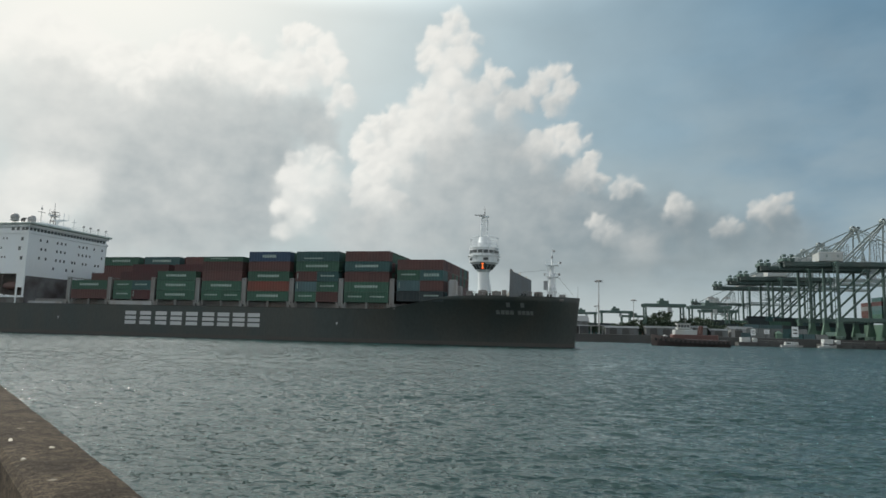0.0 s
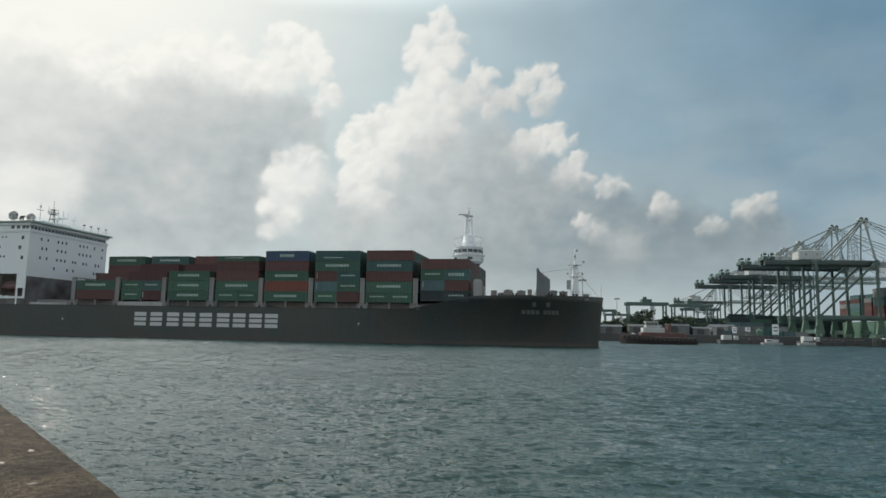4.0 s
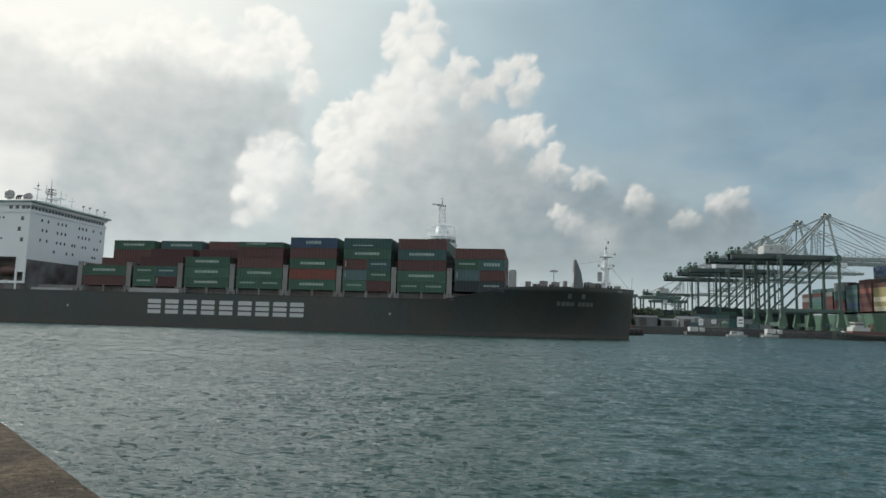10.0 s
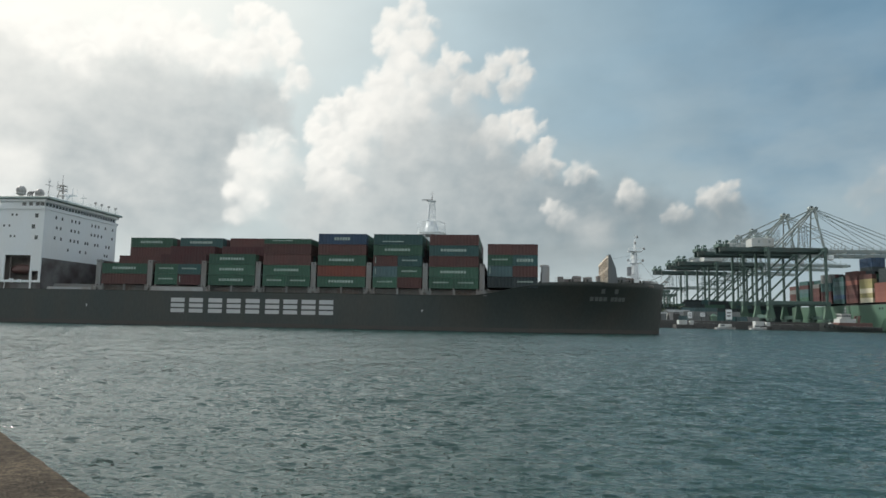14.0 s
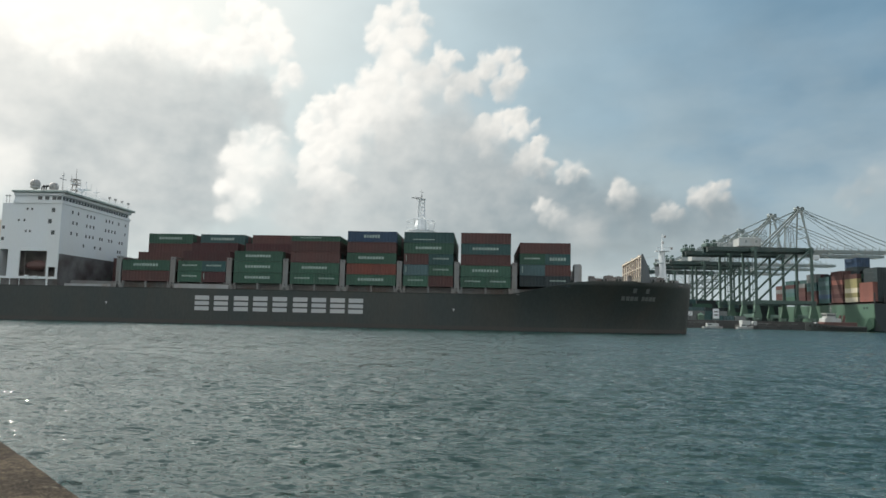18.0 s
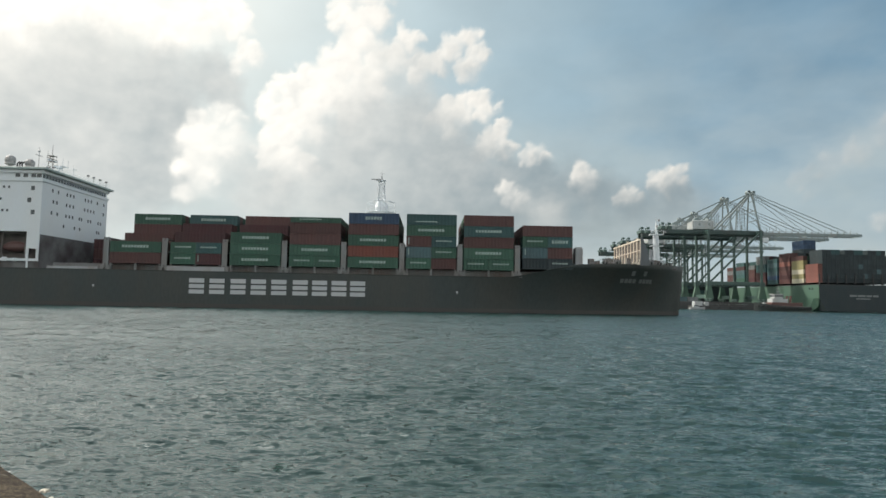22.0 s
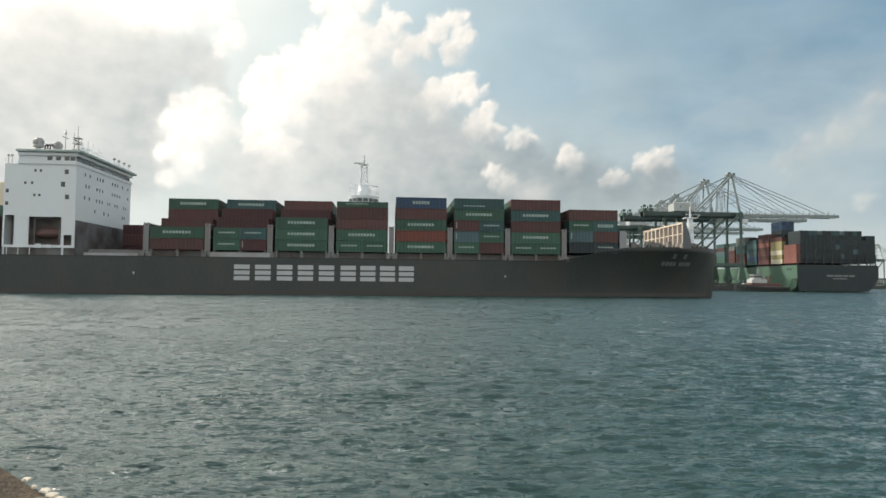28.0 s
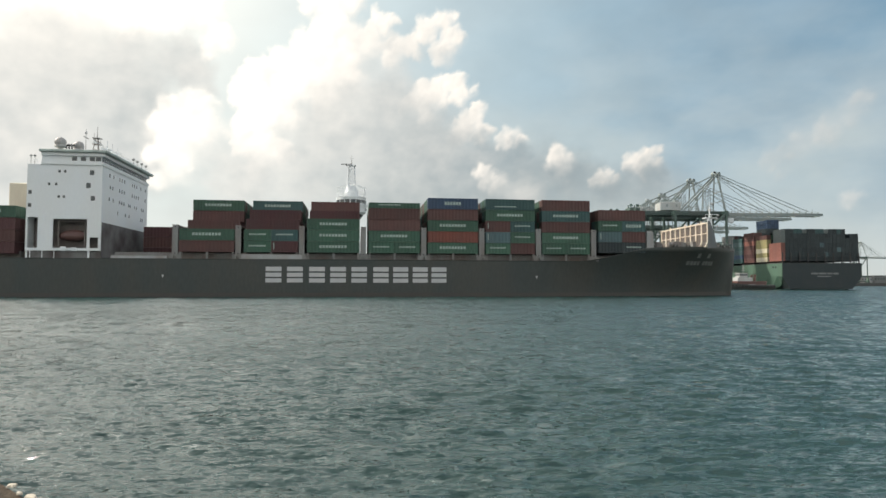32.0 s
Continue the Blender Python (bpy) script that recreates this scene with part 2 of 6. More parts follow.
# ---- mesh helpers ----
class Shape:
    """Gathers boxes, beams, tubes and lofts into one mesh."""

    def __init__(self):
        self.v, self.f, self.k = [], [], []

    def add(self, verts, faces, slot=0):
        n = len(self.v)
        self.v += [tuple(p) for p in verts]
        self.f += [tuple(i + n for i in q) for q in faces]
        self.k += [slot] * len(faces)
        return self

    def box(self, x0, x1, y0, y1, z0, z1, slot=0, ch=0.0):
        if ch <= 0:
            v = [(x, y, z) for z in (z0, z1) for x, y in ((x0, y0), (x1, y0), (x1, y1), (x0, y1))]
            return self.add(v, [(3, 2, 1, 0), (4, 5, 6, 7), (0, 1, 5, 4), (1, 2, 6, 5), (2, 3, 7, 6), (3, 0, 4, 7)], slot)
        def ring(c):
            return [(x0 + c, y0), (x1 - c, y0), (x1, y0 + c), (x1, y1 - c), (x1 - c, y1), (x0 + c, y1), (x0, y1 - c), (x0, y0 + c)]
        rings = []
        for z, inset in ((z0, ch), (z0 + ch, 0), (z1 - ch, 0), (z1, ch)):
            rings += [(min(max(x, x0 + inset), x1 - inset), min(max(y, y0 + inset), y1 - inset), z) for x, y in ring(ch)]
        fs = [tuple(range(7, -1, -1)), tuple(range(24, 32))]
        for k in range(3):
            fs += [(k * 8 + i, k * 8 + (i + 1) % 8, k * 8 + 8 + (i + 1) % 8, k * 8 + 8 + i) for i in range(8)]
        return self.add(rings, fs, slot)

    def beam(self, a, b, w, d=None, slot=0):
        """A square bar from a to b."""
        a, b = Vector(a), Vector(b)
        q = (b - a).to_track_quat("Z", "Y")
        d = d or w
        u, s = q @ Vector((w / 2, 0, 0)), q @ Vector((0, d / 2, 0))
        v = [p + i * u + j * s for p in (a, b) for i, j in ((-1, -1), (1, -1), (1, 1), (-1, 1))]
        return self.add(v, [(3, 2, 1, 0), (4, 5, 6, 7), (0, 1, 5, 4), (1, 2, 6, 5), (2, 3, 7, 6), (3, 0, 4, 7)], slot)

    def tube(self, a, b, r0, r1=None, n=8, slot=0):
        a, b = Vector(a), Vector(b)
        r1 = r0 if r1 is None else r1
        q = (b - a).to_track_quat("Z", "Y")
        v = [p + q @ Vector((r * math.cos(2 * math.pi * i / n), r * math.sin(2 * math.pi * i / n), 0)) for p, r in ((a, r0), (b, r1)) for i in range(n)]
        return self.add(v, [tuple(range(n - 1, -1, -1)), tuple(range(n, 2 * n))] + [(i, (i + 1) % n, n + (i + 1) % n, n + i) for i in range(n)], slot)

    def turn(self, cx, cy, prof, n=24, slot=0):
        """A turned body from (radius, z) pairs."""
        v = [(cx + r * math.cos(2 * math.pi * i / n), cy + r * math.sin(2 * math.pi * i / n), z) for r, z in prof for i in range(n)]
        fs = [(k * n + i, k * n + (i + 1) % n, (k + 1) * n + (i + 1) % n, (k + 1) * n + i) for k in range(len(prof) - 1) for i in range(n)]
        return self.add(v, fs + [tuple(range(n - 1, -1, -1)), tuple((len(prof) - 1) * n + i for i in range(n))], slot)

    def loft(self, rings, cap=True, slot=0):
        n = len(rings[0])
        v = [p for r in rings for p in r]
        fs = [(k * n + i, k * n + (i + 1) % n, (k + 1) * n + (i + 1) % n, (k + 1) * n + i) for k in range(len(rings) - 1) for i in range(n)]
        if cap:
            fs += [tuple(range(n - 1, -1, -1)), tuple((len(rings) - 1) * n + i for i in range(n))]
        return self.add(v, fs, slot)

    def mesh(self, name, *mats):
        me = bpy.data.meshes.new(name)
        me.from_pydata(self.v, [], self.f)
        for m in mats:
            me.materials.append(m)
        if len(mats) > 1:
            me.polygons.foreach_set("material_index", self.k)
        me.update()
        return me


def part(name, shape, mat, parent, label=""):
    """One mesh object under a thing or a part."""
    mats = mat if isinstance(mat, (list, tuple)) else [mat]
    me = shape if isinstance(shape, bpy.types.Mesh) else shape.mesh(name, *mats)
    ob = new(name, me)
    ob.parent = parent
    if isinstance(shape, bpy.types.Mesh):
        if not me.materials:
            me.materials.append(mats[0])
        ob.material_slots[0].link = "OBJECT"
        ob.material_slots[0].material = mats[0]
    return tagged(ob, label)


def thing(name, label, category, group="", kind="", at=None):
    ob = new(name)
    ob.empty_display_size = 0.5
    if at is not None:
        ob.matrix_basis = at
    return tagged(ob, label, category, group, kind)


def setting(name, shape, mats, label, category):
    mats = mats if isinstance(mats, (list, tuple)) else [mats]
    return tagged(new(name, shape.mesh(name, *mats)), label, category, "", "structure")


# ---- sky, water, quay ----
# puffs of the clouds, from the far ones to the near: azimuth, elevation, radius in degrees, whiteness
RIM_LEFT = [
    (-41.1, 19.9, 3.44, 0.98), (-38.4, 20.1, 2.95, 0.98), (-35.6, 19.5, 2.21, 0.96), (-37.1, 18.3, 1.47, 0.97), (-21.9, 23.7, 1.38, 0.95), (-20.6, 24.2, 1.23, 1), (-19.2, 22.9, 1.57, 1), (-18.0, 21.5, 1.38, 0.95),
    (-20.2, 21.3, 1.97, 0.95), (-22.3, 20.6, 2.21, 0.95), (-17.5, 19.2, 1.47, 0.9), (-26.2, 21.9, 1.97, 1), (-28.8, 22.1, 1.77, 1), (-30.2, 21.3, 1.72, 0.98), (-31.5, 20.6, 1.87, 0.98), (-27.5, 20.4, 2.21, 0.95),
    (-25.2, 20.5, 1.97, 0.95), (-23.7, 19.3, 1.72, 0.9), (-32.7, 19.8, 1.97, 1), (-33.8, 17.9, 1.87, 1), (-34.4, 17.1, 1.23, 0.97),
]
BODY_LEFT = [
    (-29.6, 17.4, 3.44, 0.45), (-31.1, 15.4, 4.42, 0.4), (-26.7, 16.0, 4.42, 0.35), (-23.5, 16.8, 3.44, 0.3), (-20.2, 17.8, 2.21, 0.3), (-19.2, 16.5, 1.97, 0.38), (-39.3, 17.5, 2.46, 0.62), (-40.6, 15.6, 3.93, 0.62),
    (-37.2, 15.6, 3.44, 0.6), (-35.1, 14.0, 4.42, 0.45), (-30.9, 12.3, 5.4, 0.35), (-25.6, 12.4, 4.91, 0.3), (-23.3, 13.6, 2.95, 0.25), (-32.8, 10.3, 4.91, 0.3), (-38.9, 12.5, 3.93, 0.6), (-28.4, 8.5, 4.91, 0.3),
    (-24.0, 9.3, 3.44, 0.28), (-34.6, 7.5, 3.44, 0.35), (-29.4, 10.2, 2.95, 0.42),
]
GLOW_LOW = [
    (-40.1, 9.4, 3.44, 0.97), (-41.6, 8.4, 2.95, 0.97), (-37.7, 10.2, 2.21, 0.85),
]
RIM_LOW = [
    (-19.1, 14.6, 1.23, 1), (-18.0, 14.2, 1.08, 0.95), (-20.9, 13.3, 1.57, 1), (-19.7, 12.4, 2.21, 0.98), (-21.6, 11.8, 1.72, 1), (-19.4, 10.5, 2.21, 0.92), (-17.5, 12.1, 1.72, 0.8), (-21.7, 10.1, 1.57, 0.98),
    (-20.7, 8.8, 1.87, 0.97),
]
TOWER = [
    (-7.7, 25.8, 1.47, 1), (-6.4, 24.5, 1.38, 0.9), (-8.9, 24.2, 1.67, 1), (-9.7, 22.9, 1.28, 1), (-5.8, 23.2, 1.08, 0.8), (-7.3, 22.7, 1.87, 0.95), (2.1, 21.9, 1.08, 0.95), (0.8, 21.5, 1.38, 0.95),
    (-4.0, 21.4, 1.38, 0.9), (-3.1, 21.6, 0.98, 0.9), (2.6, 20.3, 1.28, 0.9), (-0.4, 20.2, 1.47, 0.75), (1.6, 19.4, 1.23, 0.75), (-7.8, 20.6, 2.21, 0.95), (-5.2, 19.3, 2.46, 0.8), (-2.2, 19.3, 1.72, 0.7),
    (-9.8, 19.2, 1.97, 1), (-12.3, 17.9, 1.77, 1), (-14.0, 17.8, 1.18, 1), (-8.7, 17.8, 2.95, 0.92),
]
TOWER_LOW = [
    (-15.2, 16.5, 1.28, 1), (-12.7, 16.0, 2.06, 0.8), (-10.7, 16.3, 2.46, 0.97), (-15.6, 15.1, 1.08, 1), (-14.4, 14.9, 1.72, 0.95), (-7.2, 15.9, 2.7, 0.8), (-12.6, 13.3, 2.46, 0.98), (-14.6, 13.2, 1.47, 1),
    (-15.0, 11.7, 1.47, 0.95), (-13.0, 10.4, 2.21, 0.92), (2.8, 17.1, 1.18, 1), (1.6, 16.6, 1.28, 1), (3.5, 16.1, 1.28, 0.95), (-0.1, 15.9, 1.28, 0.97), (-1.4, 15.2, 0.98, 0.95), (0.9, 15.2, 1.72, 0.9),
    (4.8, 14.7, 0.88, 0.95), (4.3, 13.5, 1.47, 0.85), (3.3, 12.8, 1.38, 0.95), (5.2, 12.8, 1.08, 0.85),
]
BODY_MID = [
    (-6.1, 14.5, 3.93, 0.5), (-9.1, 13.0, 3.93, 0.55), (-3.1, 16.4, 2.95, 0.5), (-2.1, 14.0, 3.93, 0.4), (0.9, 12.3, 3.44, 0.35), (-11.0, 9.0, 3.93, 0.5), (-7.0, 9.6, 4.91, 0.4), (-2.0, 9.7, 4.91, 0.35),
    (2.8, 10.2, 3.93, 0.3), (-14.9, 7.9, 2.95, 0.45), (-16.4, 9.3, 3.44, 0.5),
]
BASES = [
    (7.1, 10.1, 2.46, 0.15), (9.9, 9.6, 2.95, 0.12), (13.4, 9.1, 2.46, 0.1), (6.6, 7.3, 3.93, 0.3), (11.2, 7.7, 3.93, 0.2), (16.3, 7.5, 2.95, 0.22), (2.8, 7.7, 4.42, 0.25), (-2.0, 6.7, 4.91, 0.3),
    (5.2, 11.1, 1.97, 0.2), (19.9, 7.4, 2.95, 0.3), (8.5, 7.4, 1.97, 0.75),
]
PUFFS = [
    (6.9, 12.2, 0.79, 0.9), (7.8, 12.4, 1.08, 1), (8.5, 12.1, 0.69, 0.9), (11.2, 10.2, 0.74, 0.8), (11.7, 10.9, 0.98, 1), (12.3, 10.2, 1.08, 0.95), (5.0, 9.6, 0.88, 0.95), (5.7, 8.9, 0.98, 0.95),
    (6.6, 8.2, 1.08, 0.75), (20.0, 9.8, 0.59, 0.8), (19.5, 10.5, 0.88, 0.95), (18.7, 10.3, 0.88, 1), (19.0, 9.4, 1.08, 0.85), (18.0, 9.9, 0.98, 0.97), (15.7, 9.1, 0.79, 0.85), (16.4, 8.6, 0.69, 0.6),
    (15.1, 8.5, 0.79, 0.6),
]
VEIL_RIGHT = [(30.9, 10.5, 1.9, 0.6), (32.7, 11.2, 1.5, 0.65), (33.7, 6.1, 1.0, 0.8), (29.1, 9.5, 1.5, 0.5), (34.5, 13.0, 1.6, 0.6)]


def fbm(x, y, octaves, seed):
    """Smooth gradient noise summed over octaves, about -1 to 1."""
    rs = np.random.RandomState(seed)
    total, amp = 0.0, 1.0
    for _ in range(octaves):
        ang = rs.rand(128, 128) * 2 * np.pi
        gx, gy = np.cos(ang), np.sin(ang)
        xi, yi = np.floor(x).astype(int), np.floor(y).astype(int)
        fx, fy = x - xi, y - yi
        u, v = fx ** 3 * (fx * (fx * 6 - 15) + 10), fy ** 3 * (fy * (fy * 6 - 15) + 10)
        def corner(i, j):
            a, b = (xi + i) % 128, (yi + j) % 128
            return gx[a, b] * (fx - i) + gy[a, b] * (fy - j)
        low = corner(0, 0) * (1 - u) + corner(1, 0) * u
        top = corner(0, 1) * (1 - u) + corner(1, 1) * u
        total = total + amp * 1.5 * (low * (1 - v) + top * v)
        x, y, amp = x * 2.03 + 17.1, y * 2.03 + 9.7, amp * 0.52
    return total


def soft(a, b, x):
    t = np.clip((x - a) / (b - a), 0, 1)
    return t * t * (3 - 2 * t)


def paint_puffs(col, az, el, warp, puffs, edge, cover, young, seed):
    """Lays round puffs over the sky, each lit from the sun's side; young ones sprout round the edge of each."""
    rs = np.random.RandomState(seed)
    ax, ey = az[0], el[:, 0]
    todo = []
    for a, e, r, t in puffs:
        todo.append((a, e, r, t, 1.0))
        up = math.atan2(70.0 - e, -49.0 - a)
        for _ in range(young):
            th, q = up + rs.uniform(-2.1, 2.1), r * rs.uniform(0.22, 0.5)
            reach = r * rs.uniform(0.45, 1.0) - 0.25 * q
            todo.append((a + reach * math.cos(th), e + reach * math.sin(th), q, t + rs.uniform(-0.06, 0.05), 0.75))
    for a, e, r, t, cov in todo:
        m = 1.7 * r + 0.8
        i0, i1 = np.searchsorted(ey, (e - m, e + m))
        j0, j1 = np.searchsorted(ax, (a - m, a + m))
        if i1 <= i0 or j1 <= j0:
            continue
        w = np.s_[i0:i1, j0:j1]
        k = min(1.0, 0.45 + 0.5 * r)
        u, v = (az[w] - a + k * warp[0][w]) / r, (el[w] - e + k * warp[1][w]) / r
        d = np.sqrt(u * u + v * v)
        sx, sy = -49.0 - a, 70.0 - e
        n = math.hypot(sx, sy)
        side = np.clip((u * sx + v * sy) / n, -1, 1)
        ton = np.clip(t - (0.10 if young else 0.12) + (0.26 if young else 0.06) * side + 0.10 * warp[2][w], 0, 1)[..., None]
        left = soft(24, -26, az[w])[..., None]
        white = np.array([0.90, 0.885, 0.86]) * (0.76 + 0.24 * left)
        shade = np.array([0.195, 0.25, 0.29]) + np.array([0.12, 0.12, 0.115]) * left
        body = shade + (white - shade) * ton
        lee = soft(-1.0, 0.35, side) if young else 1.0  # ragged and thin on the side away from the sun
        col[w] += (body - col[w]) * (cover * cov * lee * soft(1.0 + 0.35 * edge, 1.0 - edge, d))[..., None]


def sky_colours(az, el):
    """Linear colour of the hazy sky with its cumulus, by azimuth and elevation in degrees."""
    sunward = np.exp(-((az + 40) ** 2 / 2.2 + (el - 29) ** 2) / 240.0)
    left = soft(24, -26, az)
    # clear sky, paler to the sun and to the horizon
    blue, pale, warm = np.array([0.092, 0.205, 0.325]), np.array([0.53, 0.64, 0.675]), np.array([1.0, 0.965, 0.91])
    k = np.clip(0.05 + 0.20 * soft(36, 10, az) + 0.60 * left + 0.34 * np.exp(-el / 8.0), 0, 1)[..., None]
    col = blue * (1 - k) + pale * k
    veil = np.clip(0.45 + 0.7 * fbm(az / 13, el / 6, 6, 12), 0, 1)[..., None]
    col = col + (np.array([0.42, 0.49, 0.53]) - col) * veil * 0.55 * soft(32, 6, el)[..., None]
    grey = (0.55 * soft(21, 8, el) * (0.7 + 0.5 * fbm(az / 9, el / 5, 4, 51)))[..., None]
    col = col + (np.array([0.375, 0.445, 0.47]) - col) * np.clip(grey, 0, 0.8)
    col = col * (1 + 0.05 * fbm(az / 7, el / 4, 5, 14)[..., None])
    col = col + (warm - col) * np.clip(sunward * 0.9, 0, 1)[..., None]
    # the cumulus heaps
    warp = (0.42 * fbm(az / 1.5, el / 1.5, 5, 3), 0.42 * fbm(az / 1.5 + 31, el / 1.5, 5, 4), fbm(az / 2.2, el / 1.7, 5, 7))
    for puffs, edge, cover, young, seed in ((RIM_LEFT, 0.45, 0.85, 9, 1), (BODY_LEFT, 0.6, 0.8, 0, 2), (GLOW_LOW, 0.8, 0.7, 0, 3), (RIM_LOW, 0.85, 0.62, 5, 4), (TOWER, 0.5, 0.8, 11, 5), (TOWER_LOW, 0.5, 0.8, 11, 6),
                                            (BODY_MID, 0.8, 0.72, 0, 7), (BASES, 0.85, 0.6, 0, 8), (PUFFS, 0.7, 0.62, 8, 9), ([(a + 0.1, e - 1.05 * r, 1.35 * r, 0.16) for a, e, r, _ in PUFFS], 0.9, 0.42, 0, 11), (VEIL_RIGHT, 0.9, 0.3, 4, 10)):
        paint_puffs(col, az, el, warp, puffs, edge, cover, young, seed)
    col = col + (warm * 1.02 - col) * np.clip(sunward * 0.38, 0, 1)[..., None]
    # grey flat bases and haze over the horizon, creamy to the left
    base = 0.6 * np.exp(-((el - 6.0) / 2.4) ** 2) * soft(-14, 0, az) * soft(27, 14, az) * (0.8 + 0.6 * fbm(az / 5, el / 1.6, 4, 17))
    col = col + (np.array([0.235, 0.285, 0.310]) - col) * np.clip(base * 0.7, 0, 0.8)[..., None]
    low = np.exp(-np.clip(el, 0, 90) / 2.8)[..., None]
    haze = np.array([0.45, 0.485, 0.49]) * (1 - left[..., None]) + np.array([0.84, 0.815, 0.765]) * left[..., None]
    front = np.clip(col + (haze - col) * low * 0.8, 0.02, 1.1)
    # extra glare on the sun's side, added unseen above the view to brighten the water
    front = front + soft(26, 31.5, el)[..., None] * np.array([0.95, 1.0, 0.99]) * 6.3 * np.exp(-(((az + 38) * 0.46) ** 2 + (el - 42) ** 2) / 160.0)[..., None]
    # the rest of the round: sunlit broken cloud under haze
    puffs = soft(-0.1, 0.35, fbm(az / 11, el / 7, 5, 23))[..., None]
    back = np.array([0.52, 0.61, 0.68]) * (1 - puffs) + np.array([1.35, 1.33, 1.26]) * puffs
    back = back + (np.array([0.72, 0.74, 0.73]) - back) * np.exp(-np.clip(el, 0, 90) / 5.0)[..., None]
    k = soft(46, 75, np.abs(az))[..., None]
    return front * (1 - k) + back * k


def sky_backdrop():
    """The sky beyond the harbour, far outside everything, about the eye."""
    az, el = np.meshgrid(np.concatenate([np.arange(-180, -64, 2.0), np.arange(-64, 64, 0.125), np.arange(64, 180.1, 2.0)]), np.concatenate([np.arange(-0.6, 31.0, 0.125), np.arange(31, 33.1, 0.5)]))
    col = sky_colours(az, el)
    a, e = np.radians(az), np.radians(el)
    rad = 4600.0
    co = np.stack([rad * np.sin(a) * np.cos(e), rad * np.cos(a) * np.cos(e), EYE[2] + rad * np.sin(e)], -1).reshape(-1, 3)
    rows, cols = az.shape
    i = (np.arange(rows - 1)[:, None] * cols + np.arange(cols - 1)).ravel()
    faces = np.stack([i, i + 1, i + cols + 1, i + cols], -1)
    me = bpy.data.meshes.new("sky_backdrop")
    me.vertices.add(len(co)), me.loops.add(faces.size), me.polygons.add(len(faces))
    me.vertices.foreach_set("co", co.ravel())
    me.loops.foreach_set("vertex_index", faces.ravel())
    me.polygons.foreach_set("loop_start", np.arange(len(faces)) * 4)
    me.update(calc_edges=True)
    at = me.attributes.new("tone", "FLOAT_COLOR", "POINT")
    at.data.foreach_set("color", np.concatenate([col.reshape(-1, 3), np.ones((len(co), 1))], 1).ravel())
    m = bpy.data.materials.new("sky_air")
    m.use_nodes = True
    n, l = m.node_tree.nodes, m.node_tree.links
    n.remove(n["Principled BSDF"])
    em, tone = n.new("ShaderNodeEmission"), n.new("ShaderNodeAttribute")
    tone.attribute_name = "tone"
    l.new(tone.outputs["Color"], em.inputs[0]), l.new(em.outputs[0], n["Material Output"].inputs[0])
    m.cycles.emission_sampling = "NONE"
    me.materials.append(m)
    return tagged(new("sky_backdrop", me), "hazy blue sky with tall white and grey cumulus clouds", "sky", "", "structure")


sky = sky_backdrop()


